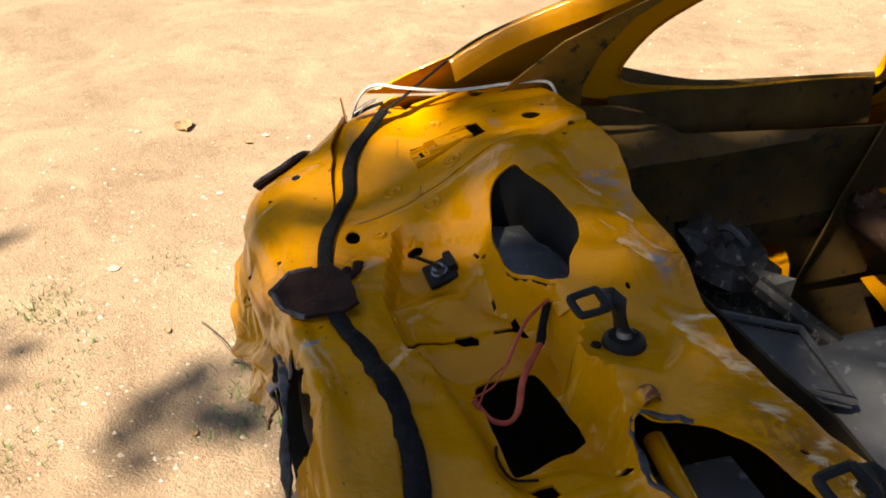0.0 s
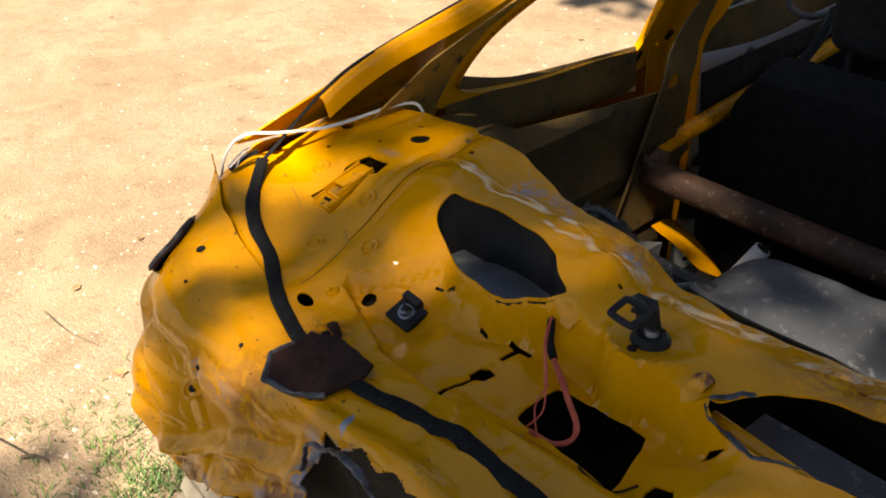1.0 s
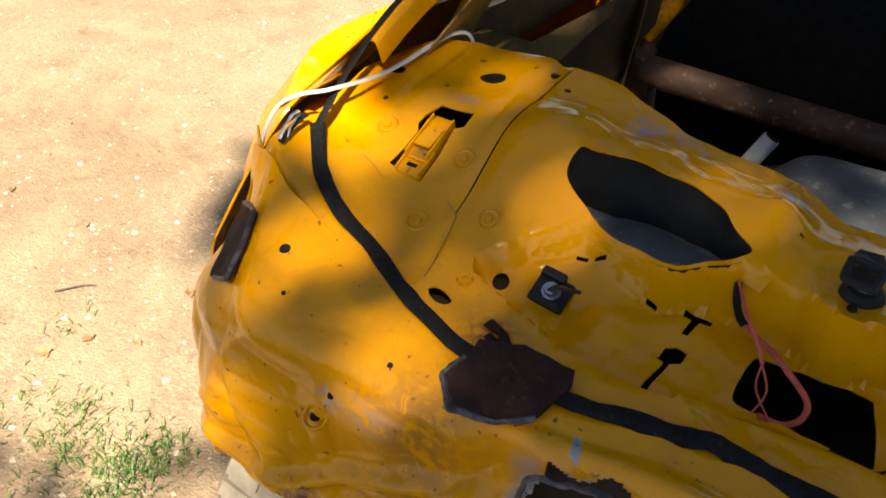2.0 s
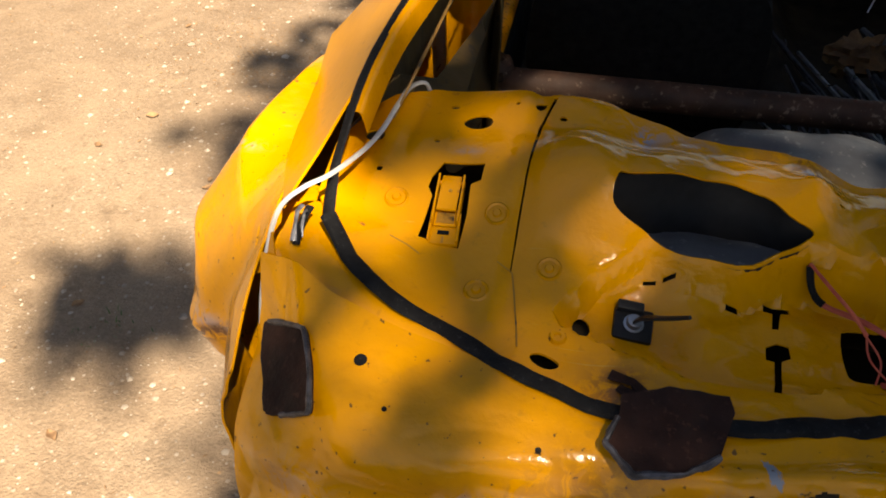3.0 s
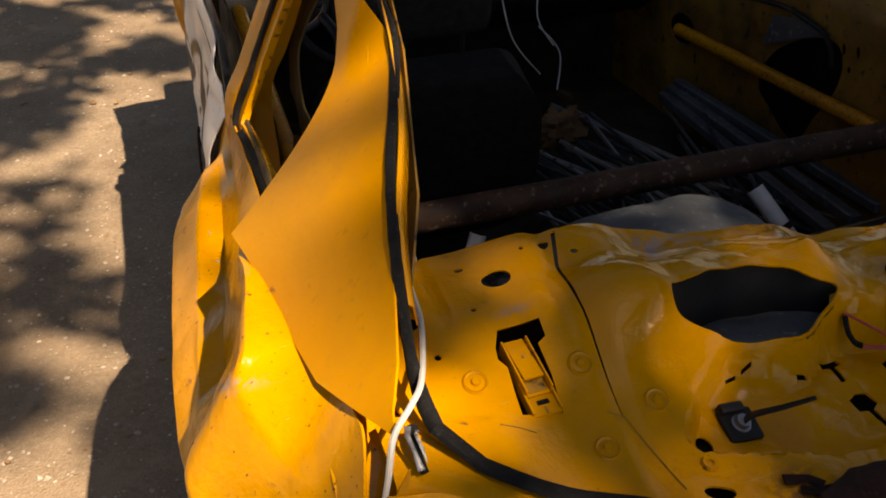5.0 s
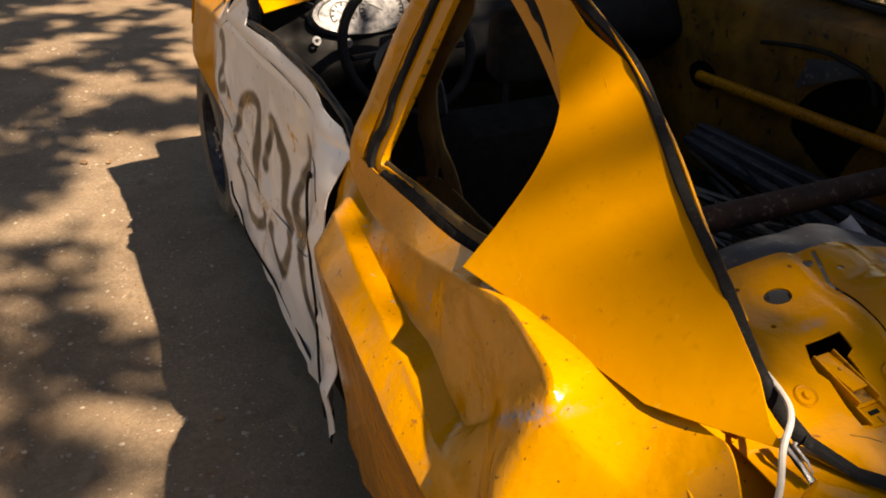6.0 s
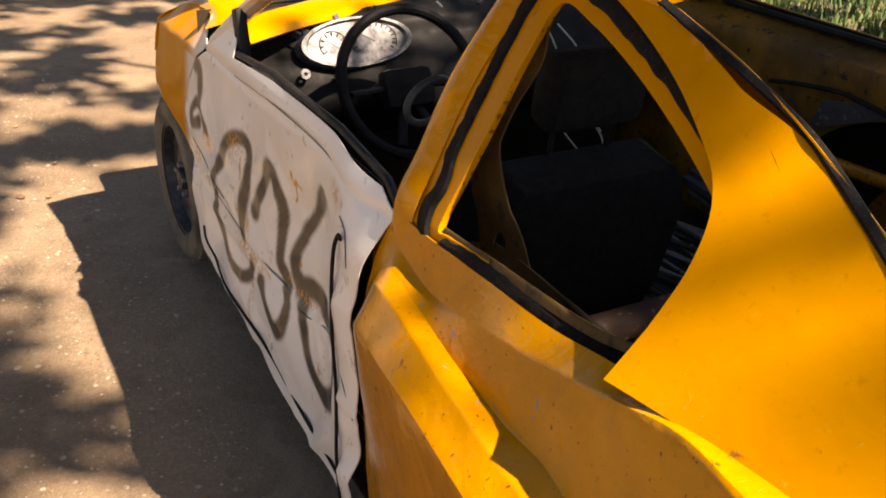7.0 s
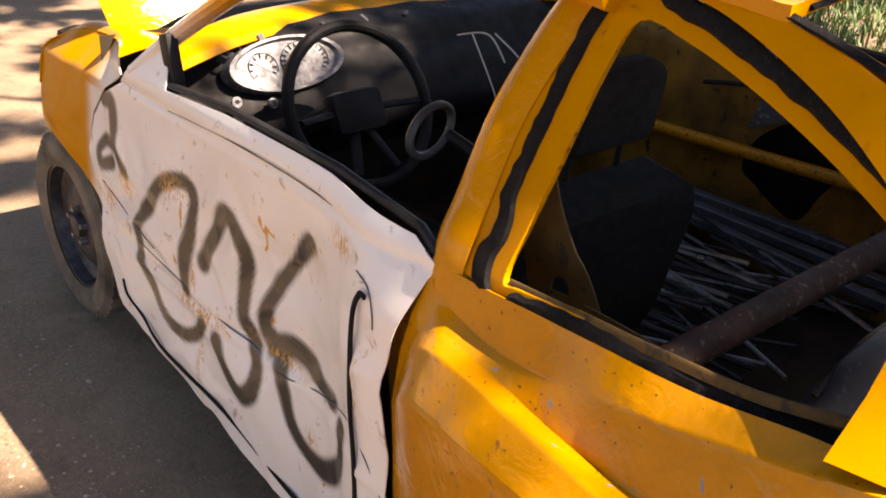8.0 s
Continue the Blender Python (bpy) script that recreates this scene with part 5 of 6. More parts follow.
def put(geo, m):
    return [tuple(m @ Vector(p)) for p in geo[0]], geo[1]


# hinge bracket in its cut-out
hm = Matrix.Translation((-1.161, 0.509, deck_z(-1.155, 0.50) - 0.004)) @ pose(0, 0, 0, 14, 0, 3)
hinge = car_part("hinge_bracket", put(join(box(0, 0.016, 0.010, 0.023, 0.056, 0.004, 0.0015, m=pose(0, 0, 0, -6, 0, 0)), box(0, -0.040, 0.0, 0.032, 0.024, 0.006, 0.002), box(0, -0.016, 0.003, 0.026, 0.024, 0.004, 0.001)), hm), YELLOW, "yellow pressed-steel hinge bracket")
for s in (-1, 1):
    car_part("cheek", put(join(box(0.0145 * s, 0.008, 0.003, 0.0025, 0.070, 0.022, 0.001), box(0.016 * s, -0.03, 0.0, 0.003, 0.04, 0.014, 0.001)), hm), YELLOW, "", hinge)
# thin dark chips give slots and recess their shade by colour
car_part("slot", put(box(0, -0.037, 0.0035, 0.013, 0.005, 0.002, 0), hm), SEALANT, "", hinge)
car_part("slot", put(box(0, -0.047, 0.0035, 0.0025, 0.008, 0.002, 0), hm), GRIMY, "", hinge)
car_part("recess_shade", put(box(0, -0.017, 0.0055, 0.020, 0.015, 0.001, 0), hm), GRIMY, "", hinge)
car_part("rivet", put(lathe([(0.0, 0.002), (0.002, 0.0015), (0.0025, 0)], 8), hm @ pose(0.001, 0.018, 0.012)), GRIMY, "", hinge)
car_part("pin", put(tube([(-0.016, 0.034, 0.006), (0.016, 0.034, 0.006)], 0.003, 8), hm), YELLOW, "", hinge)

# pressed dimples with studs
for x, y in ((-1.111, 0.415), (-1.103, 0.503), (-1.221, 0.508), (-1.036, 0.452)):
    car_part("spot_stud", put(lathe([(0.0, 0.004), (0.004, 0.004), (0.0055, 0.001), (0.010, 0.0005), (0.0125, 0.0025), (0.0145, 0.0)], 20), tilted(x, y)), YELLOW)
car_part("burr", put(lathe([(0.0, 0.001), (0.003, 0.001), (0.004, 0.004), (0.008, 0.005), (0.010, 0.0)], 9), tilted(-1.017, 0.373)), YELLOW_WORN, "rough burr round a drilled hole")
for pts in (((-1.057, 0.350), (-1.062, 0.38), (-1.070, 0.42), (-1.076, 0.445), (-1.094, 0.452)), ((-1.215, 0.45), (-1.195, 0.445), (-1.18, 0.44))):
    car_part("weld_line", ribbon([on_deck(x, y, 0.0006) for x, y in pts], 0.0016, 0.0006), GRIMY)


# belt anchors: black bracket, bolt and loop
def belt_anchor(x, y, turn, loop):
    m = tilted(x, y, 0.0, turn)
    a = car_part("belt_anchor", put(lathe([(0.0, 0.010), (0.017, 0.010), (0.022, 0.006), (0.0235, 0.0)], 18) if loop else box(0, 0, 0.004, 0.044, 0.04, 0.009, 0.004), m), BLACK, "black steel belt anchor")
    car_part("bolt", put(lathe([(0.0, 0.017), (0.004, 0.0175), (0.008, 0.0165), (0.009, 0.010), (0.0115, 0.0095), (0.0115, 0.008)], 14), m), STEEL, "pale bolt head", a)
    if loop:
        # a buckle on a stiff arm that stands up towards the rear
        stand = Matrix.Translation(on_deck(x, y))
        ring = [Vector(q) for q in ((-0.020, -0.026, 0.060), (-0.020, -0.050, 0.056), (-0.016, -0.055, 0.055), (0.005, -0.055, 0.053), (0.009, -0.050, 0.053), (0.009, -0.026, 0.058), (-0.020, -0.026, 0.060))]
        arm = [Vector((-0.002, 0.004, 0.010)), Vector((-0.003, -0.002, 0.022)), Vector((-0.004, -0.010, 0.044)), Vector((-0.005, -0.019, 0.057)), Vector((-0.0055, -0.030, 0.059))]
        car_part("loop", put(join(tube(spline(ring, 4), 0.0045, 8, flat=0.8), ribbon(spline(arm, 4), 0.032, 0.0035, wob=0.0, up=Vector((0, -0.6, 0.8)))), stand), BLACK, "", a)
        car_part("rivet", put(lathe([(0.0, 0.004), (0.005, 0.003), (0.006, 0.0)], 10), tilted(x - 0.003, y - 0.030)), RUST, "", a)
    else:
        arm = [m @ Vector((0, 0, 0.011))] + [on_deck(x, y) + Vector(q) for q in ((0.010, -0.010, 0.024), (0.030, -0.028, 0.044), (0.052, -0.046, 0.066))]
        car_part("tongue", join(ribbon(spline(arm, 4), lambda q: 0.016 - 0.011 * q, 0.003, wob=0.0), put(box(-0.006, 0.018, 0.010, 0.03, 0.012, 0.014, 0.003), m)), BLACK, "", a)
    return a


belt_anchor(-0.939, 0.434, 0, False)
belt_anchor(-0.642, 0.542, 0, True)
belt_anchor(-0.33, 0.595, -35, True)


def straight(pts, n):
    """A closed outline with straight sides, n steps to each."""
    out = []
    for a, b in zip(pts, pts[1:] + pts[:1]):
        out += [Vector(a).lerp(Vector(b), k / n) for k in range(n)]
    return out


# welded plates
def tail_z(x, y):
    return 0.980 + 0.24 * (min(y, 0.34) - 0.22) if x > -1.1 else 0.979 + 0.33 * (min(y, 0.34) - 0.24) - 0.3 * max(0.0, -1.29 - x)


def plate(name, outline, label, lift, bead_part):
    ob = car_part(name, sheet(outline, [], 0.008, lambda x, y: Vector((x, y, tail_z(x, y) + lift + 0.002 * noise.noise(Vector((x * 30, y * 30, 0))))), 0.005), RUST, label)
    ring = [Vector((x, y, tail_z(x, y) + lift - 0.001)) for x, y in outline]
    a, b = bead_part
    n = len(ring)
    path = [ring[i % n] for i in range(a, b)]
    car_part("weld_bead", ribbon(spline(path, 4), 0.006, 0.004, wob=1.0), WELD, "lumpy grey weld bead", ob)
    return ob


def slanted(u, v, up=0.0):
    """The rolled left shoulder of the tail: u across, v from the rear to the front."""
    bl, br, tl, tr = Vector((-1.300, 0.258, 0.943)), Vector((-1.236, 0.232, 0.990)), Vector((-1.336, 0.360, 0.976)), Vector((-1.264, 0.316, 1.020))
    p = bl.lerp(br, u).lerp(tl.lerp(tr, u), v)
    return p + Vector((-0.55, -0.4, 0.73)) * (up + 0.002 * noise.noise(p * 30))


left_outline = poly((0.02, 0.06), (0.0, 0.5), (0.04, 0.92), (0.2, 1.0), (0.8, 1.0), (0.96, 0.92), (1.0, 0.5), (0.97, 0.06), (0.8, 0.0), (0.2, 0.0), n=3)
left_plate = car_part("patch_plate", sheet(left_outline, [], 0.07, lambda u, v: slanted(u, v, 0.009), 0.005), RUST, "rusty brown welded plate")
car_part("weld_bead", ribbon(spline([slanted(u, v, 0.009) for u, v in left_outline[9:27]], 4), 0.006, 0.004, wob=0.6, up=Vector((-0.55, -0.4, 0.73))), WELD, "lumpy grey weld bead", left_plate)
car_part("weld_bead", ribbon(spline([slanted(u, v, 0.006) for u, v in left_outline[:10]], 4), 0.007, 0.003, wob=0.5, up=Vector((-0.55, -0.4, 0.73))), SEALANT, "dark burnt bead", left_plate)
plate("patch_plate", [(p.x + 0.002 * noise.noise(p * 60), p.y + 0.002 * noise.noise(p * 70)) for p in straight([(-0.960, 0.240, 0), (-0.950, 0.268, 0), (-0.948, 0.292, 0), (-0.905, 0.308, 0), (-0.848, 0.306, 0), (-0.843, 0.290, 0), (-0.855, 0.244, 0), (-0.885, 0.222, 0), (-0.932, 0.214, 0)], 4)], "rusty brown welded plate with burnt edges", 0.021, (24, 41))
for pts in (((-0.951, 0.314), (-0.933, 0.303), (-0.914, 0.302)), ((-0.96, 0.33), (-0.937, 0.322), (-0.928, 0.31))):
    car_part("burnt_flake", ribbon([on_deck(x, y, 0.003) for x, y in pts], 0.012, 0.003, wob=0.5), RUST)

# curled rim, torn edge and rubber on the tail
torn = spline([(-0.846, 0.200, 0.93), (-0.838, 0.203, 0.968), (-0.80, 0.205, 0.990), (-0.76, 0.203, 1.003), (-0.72, 0.198, 0.996), (-0.68, 0.190, 0.974), (-0.650, 0.184, 0.93), (-0.642, 0.182, 0.87)], 10)
torn = [q + Vector((0.006 * noise.noise(q * 55), 0, 0.007 * noise.noise(q * 48 + Vector((3, 0, 0))))) for q in torn]
car_part("torn_edge", ribbon(torn, 0.0075, 0.003, wob=1.0), WELD, "torn edge with scraped grey primer")
car_part("inner_plate", loft([[Vector((x, 0.262, 0.945 - 0.5 * abs(x + 0.74))), Vector((x, 0.250, 0.90)), Vector((x, 0.245, 0.84 + 0.2 * (x + 0.8)))] for x in (-0.80, -0.76, -0.70, -0.62)], 5, 5, 0.003, lambda p: p + Vector((0, crumple(p, 0.08, 0.02, 3), 0)), flip=True), GREY_PLASTIC, "bent grey inner plate")
# black strip on the surface paints the shade of a torn slot
car_part("slot_shade", ribbon(spline([(-1.306, 0.452, 1.074), (-1.309, 0.430, 1.068), (-1.308, 0.404, 1.058)], 4), 0.010, 0.003, wob=0.3), SEALANT, "black strip as the shade in a torn slot")
for dx, ln in ((-0.002, 0.0), (0.006, 0.008)):
    car_part("torn_shard", ribbon([Vector((-1.310 + dx, 0.446 - ln, 1.080)), Vector((-1.313 + dx, 0.436, 1.078)), Vector((-1.311 + dx, 0.420, 1.072)), Vector((-1.309 + dx, 0.404 + ln, 1.062))], 0.006, 0.001, wob=1.2), SILVER, "bent silver shard")
car_part("pressed_ring", put(lathe([(0.0115, 0.0), (0.013, 0.0022), (0.0145, 0.0026), (0.016, 0.002), (0.0175, -0.001)], 24), Matrix.Translation(over_tail(-1.097, 0.196, 0.0)) @ pose(0, 0, 0, 32, 0, 0)), YELLOW)
# flush black discs: the shade in drilled holes, put on as colour
for x, y, r in ((-1.207, 0.290, 0.0065), (-1.097, 0.196, 0.006), (-1.072, 0.198, 0.004), (-1.172, 0.245, 0.0025), (-1.02, 0.235, 0.003)):
    car_part("hole_shade_disc", put(lathe([(0.0, 0.0), (r, 0.0), (r * 1.15, -0.002)], 14), Matrix.Translation(over_tail(x, y, 0.0012)) @ pose(0, 0, 0, 14, 0, 0)), SEALANT)

# under the cut-outs
car_part("speaker_cover", loft([[Vector((x, y, 1.022)), Vector((x, y + 0.05, 1.016)), Vector((x, y + 0.10, 1.002)), Vector((x, 0.64, 0.985))] for x, y in ((-0.96, 0.512), (-0.93, 0.500), (-0.90, 0.492), (-0.85, 0.486), (-0.82, 0.488), (-0.79, 0.503), (-0.765, 0.517))], 6, 6, 0.002, lambda p: p + Vector((0, 0, crumple(p, 0.06, 0.006, 2)))), GREY_PLASTIC, "dusty grey sheet under the opening")
car_part("boot_tube", tube([(-0.545, 0.529, 1.004), (-0.37, 0.503, 1.012)], 0.011, 12), YELLOW, "yellow tube under the shelf")
car_part("boot_liner", loft([[Vector((x, 0.46, 0.955)), Vector((x, 0.53, 0.985)), Vector((x, 0.60, 0.985))] for x in (-0.52, -0.4, -0.25)], 5, 5, 0.003), GREY_PLASTIC, "dusty grey rubber liner")


car_part("torn_curl", loft([[Vector((-0.768, 0.519, 1.034)), Vector((-0.757, 0.537, 1.046)), Vector((-0.745, 0.552, 1.044))], [Vector((-0.752, 0.510, 1.032)), Vector((-0.740, 0.532, 1.058)), Vector((-0.730, 0.550, 1.046))], [Vector((-0.734, 0.510, 1.028)), Vector((-0.722, 0.529, 1.048)), Vector((-0.713, 0.548, 1.040))]], 5, 5, 0.002), YELLOW_WORN, "curled torn metal lip")
# a peeled tongue of sheet beside the hole, rolled towards the front
petal = [[on_deck(-0.564 + w * k + 0.4 * d, 0.522 + d, h - 0.005 * k * k) for k in (-1, -0.5, 0, 0.5, 1)] for w, d, h in ((0.009, -0.005, 0.000), (0.009, 0.0, 0.009), (0.008, 0.006, 0.013), (0.007, 0.011, 0.010), (0.005, 0.014, 0.003))]
curled = car_part("torn_curl", loft(petal, 5, 5, 0.0015), YELLOW_WORN, "peeled curl of yellow sheet with a rusty tip")
mark(curled, "rusty", lambda p: 2.0 * smooth(0.519, 0.526, p.y))
rip = [on_deck(x, y, h) for x, y, h in ((-0.512, 0.546, 0.001), (-0.531, 0.529, 0.002), (-0.541, 0.508, -0.002), (-0.533, 0.496, -0.004), (-0.505, 0.492, -0.003), (-0.476, 0.487, -0.001), (-0.448, 0.492, 0.001), (-0.428, 0.498, 0.004))]
rip = [q + Vector((0.003 * noise.noise(q * 80), 0.003 * noise.noise(q * 90), 0.003 * noise.noise(q * 85))) for q in spline(rip, 8)]
car_part("torn_edge", ribbon(rip, 0.005, 0.002, wob=1.4), WELD, "crimped torn rim with scraped grey primer")
# ---- loose things on and in the car ----
cord_pts = [(-1.222, 0.722, 1.05), (-1.228, 0.708, 1.096), (-1.245, 0.69, 1.100), (-1.251, 0.645, 1.100), (-1.256, 0.59, 1.098), (-1.267, 0.543, 1.096), (-1.288, 0.478, 1.102), (-1.308, 0.446, 1.104), (-1.330, 0.428, 1.088), (-1.342, 0.411, 1.052), (-1.357, 0.404, 0.98), (-1.364, 0.400, 0.92), (-1.366, 0.396, 0.85), (-1.366, 0.394, 0.76)]
thing("cable", ribbon(spline(cord_pts, 7), 0.0068, 0.003, wob=0.03), WHITE_CORD, "flat white cable trailing over the dented shelf", "cable")
strap = empty("strap", "faded red webbing strap with frayed strands", "strap")
strap_a = spline([(-0.757, 0.506, 1.034), (-0.750, 0.498, 1.008), (-0.735, 0.489, 0.994), (-0.700, 0.463, 1.000), (-0.672, 0.443, 0.998), (-0.648, 0.430, 0.986), (-0.646, 0.419, 0.972), (-0.660, 0.404, 0.968), (-0.684, 0.393, 0.978)], 6)
strap_b = spline([(-0.757, 0.506, 1.036), (-0.737, 0.474, 1.030), (-0.715, 0.451, 1.018), (-0.70, 0.436, 1.004)], 6)
part("webbing", ribbon(strap_a, 0.0078, 0.003, wob=0.3), RED_STRAP, strap)
part("webbing", ribbon(strap_b, 0.0045, 0.0025, wob=0.3), RED_STRAP, strap)
part("tape", ribbon(strap_a[:13], 0.010, 0.004, wob=0.15), SEALANT, strap, "black tape wrap")
for k, (a, b) in enumerate((((-0.701, 0.437, 1.004), (-0.690, 0.394, 0.977)), ((-0.700, 0.436, 1.004), (-0.672, 0.393, 0.977)))):
    part("loose_thread", tube(spline([a, (Vector(a) + Vector(b)) / 2 + Vector((0.01 - 0.02 * k, 0, 0)), b], 6), 0.0012, 5), RED_STRAP, strap)
thing("wire", tube(spline([on_deck(-0.612, 0.392, 0.003), on_deck(-0.590, 0.386, 0.003), on_deck(-0.565, 0.392, 0.003), on_deck(-0.550, 0.412, 0.003)], 6), 0.0015, 6), RUST, "thin rusty wire lying on the shelf", "wire")


def dented_panel(p):
    return p + Vector((0, 0, crumple(p, 0.2, 0.03, 5.0)))


tank = thing("plastic_tank", loft([[Vector((x, 0.76, 0.70 + 0.5 * h)), Vector((x, 0.82, 0.80 + h)), Vector((x, 1.0, 0.83 + h)), Vector((x, 1.16, 0.80 + h)), Vector((x, 1.22, 0.62))] for x, h in ((-0.90, -0.08), (-0.82, 0.0), (-0.72, 0.02), (-0.60, 0.02), (-0.48, 0.0), (-0.43, -0.06))], 6, 6, 0.006, dented_panel), GREY_PLASTIC, "scuffed dark grey plastic tank behind the shelf", "tank")
part("seam", tube(spline([(-0.88, 1.17, 0.74), (-0.75, 1.165, 0.80), (-0.6, 1.165, 0.80), (-0.45, 1.17, 0.76)], 6), 0.006, 6), BLACK, tank)
part("seam", tube(spline([(-0.88, 0.80, 0.74), (-0.75, 0.81, 0.815), (-0.6, 0.81, 0.815), (-0.45, 0.80, 0.76)], 6), 0.006, 6), BLACK, tank)
for a, b, r in (((-0.985, 1.285, 0.55), (-0.915, 1.340, 0.70), 0.018), ((-0.205, 1.19, 0.58), (-0.268, 1.315, 0.70), 0.020)):
    tb = thing("tube_offcut", join(tube([a, b], r, 14)), PALE_TUBE, "short pale painted steel tube standing in the car", "tube", "tube offcuts")
    d = (Vector(b) - Vector(a)).normalized()
    part("band", tube([Vector(a) + d * 0.07, Vector(a) + d * 0.085], r + 0.001, 14), SEALANT, tb)
    # dark end disc: the bore's shade as colour on a closed tube
    part("bore_shade", tube([Vector(b), Vector(b) + d * 0.001], r * 0.8, 14), INNER_DARK, tb)

# steel bars heaped on the floor
rnd = random.Random(11)
for i in range(46):
    cx, cy = rnd.uniform(-0.52, 0.12), rnd.uniform(1.65, 2.15)
    ln, ang = rnd.uniform(0.30, 0.75), radians(90 + rnd.gauss(8, 16))
    z = 0.375 + 0.0018 * i + rnd.uniform(-0.01, 0.02)
    d = Vector((math.cos(ang), math.sin(ang), rnd.uniform(-0.05, 0.07))) * ln / 2
    c = Vector((cx, cy, z))
    thing("steel_bar", tube([c - d, c + d], rnd.choice((0.005, 0.006, 0.008)), 6), rnd.choice((STEEL, DARK_STEEL, DARK_STEEL)), "thin grey steel bar heaped on the car floor", "steel bar", "steel bars on the floor")
for k in range(3):
    thing("steel_rail", box(0.12 + 0.05 * k, 1.92, 0.44 + 0.02 * k, 0.035, 0.95, 0.03, 0.004, 1, pose(0, 0, 0, 0, 0, 3 * k - 3)), GREY_PLASTIC, "grey square steel rail lying along the floor", "steel rail", "steel rails on the floor")

# hanging wires by the dashboard
for pts in (((-0.42, 2.55, 0.98), (-0.45, 2.42, 0.86), (-0.43, 2.36, 0.72), (-0.36, 2.30, 0.62)), ((-0.36, 2.52, 0.98), (-0.33, 2.42, 0.90), (-0.35, 2.36, 0.78), (-0.31, 2.32, 0.70)), ((-0.52, 2.5, 1.0), (-0.50, 2.4, 1.02), (-0.47, 2.36, 0.95)), ((-0.30, 2.30, 0.56), (-0.27, 2.36, 0.66), (-0.33, 2.40, 0.74))):
    car_part("loose_wire", tube(spline(pts, 8), 0.0025, 6), WHITE_CORD)

# ---- unseen trees: three right and behind the car shade the yard, six are added ----
SHADE = Vector((SUN_DIR.x / SUN_DIR.z, SUN_DIR.y / SUN_DIR.z, 0))
BARK = simple("bark", (0.06, 0.045, 0.03), (0.13, 0.1, 0.07), 8, 0.95, bmp=0.8, dist=0.02)
LEAF = simple("leaves", (0.035, 0.075, 0.012), (0.07, 0.12, 0.025), 3, 0.6)
GRASS = simple("grass_blades", (0.030, 0.085, 0.012), (0.10, 0.165, 0.035), 5, 0.6)
DRY = simple("dry_litter", (0.16, 0.09, 0.045), (0.32, 0.2, 0.1), 20, 0.9)
STONE = simple("pebbles", (0.20, 0.155, 0.115), (0.46, 0.4, 0.33), 15, 0.9)


def leaf_quad(v, f, p, rnd, l, wd):
    d = Vector((rnd.uniform(-1, 1), rnd.uniform(-1, 1), rnd.uniform(-0.5, 0.3))).normalized()
    s = d.cross(Vector((rnd.uniform(-1, 1), rnd.uniform(-1, 1), 1.5))).normalized()
    b = len(v)
    v += [tuple(p), tuple(p + d * l * 0.5 + s * wd), tuple(p + d * l), tuple(p + d * l * 0.5 - s * wd)]
    f.append((b, b + 1, b + 2, b + 3))


def nearest(x, y):
    return min((k for k in range(len(TREES)) if k != 3), key=lambda k: (TREES[k][0] - x) ** 2 + (TREES[k][1] - y) ** 2)


# 0-2 cast the dapple; 3-8 are added to dim sky light and reflections
TREES = [(3.6, -8.4, 12.5, 6.5), (6.8, -4.2, 12.0, 6.0), (0.9, -10.5, 12.5, 6.0), (3.7, -0.6, 11.0, 6.8), (-4.5, 15.0, 9.5, 5.0), (4.0, 14.0, 10.0, 5.5), (-13.0, 12.0, 9.0, 5.0), (-10.5, 4.5, 7.5, 4.5), (-11.0, -3.5, 7.5, 4.5)]


def build_tree(k, keep):
    x, y, height, reach = TREES[k]
    rnd = random.Random(k + 5)
    t = empty("shade_tree", "unseen tall leafy shade tree with a dark trunk", "tree", "shade trees")
    t.location = (x, y, 0)
    part("trunk", tube(spline([(0, 0, -0.1), (0.1, 0.15, height * 0.25), (-0.12, 0.1, height * 0.5), (0.1, 0.0, height * 0.85)], 5), 0.28, 12, lambda q: 1 - 0.75 * q), BARK, t)
    for i in range(26):
        a, z0, r = rnd.uniform(0, 2 * math.pi), height * rnd.uniform(0.4, 0.75), reach * rnd.uniform(0.4, 0.9)
        tip = Vector((math.cos(a) * r, math.sin(a) * r, min(height, z0 + rnd.uniform(0.1, 0.22) * height)))
        mid = tip * 0.5 + Vector((0, 0, z0 * 0.55))
        if min(keep(tip + Vector((x, y, 0))), keep(mid + Vector((x, y, 0)))) < 0.5:
            continue
        part("limb", tube(spline([(0, 0, z0), mid, tip], 5), 0.07, 6, lambda q: 1 - 0.85 * q), BARK, t)
    v, f = [], []
    for n in range(int(math.pi * reach * reach * 34)):
        a, r = rnd.uniform(0, 2 * math.pi), reach * math.sqrt(rnd.uniform(0, 1))
        c = Vector((math.cos(a) * r, math.sin(a) * r, height * rnd.uniform(0.62, 1.0)))
        if (k != 3 and nearest(x + c.x, y + c.y) != k) or rnd.random() > keep(c + Vector((x, y, 0))):
            continue
        for j in range(rnd.randint(16, 26)):
            q = c + Vector((rnd.gauss(0, 0.11), rnd.gauss(0, 0.11), rnd.gauss(0, 0.09)))
            if q.y + y - SHADE.y * (q.z - 0.95) > 0.8 and keep(q + Vector((x, y, 0))) < 0.03:
                continue
            leaf_quad(v, f, q, rnd, rnd.uniform(0.12, 0.19), rnd.uniform(0.05, 0.075))
    part("crown", (v, f), LEAF, t)
    return t


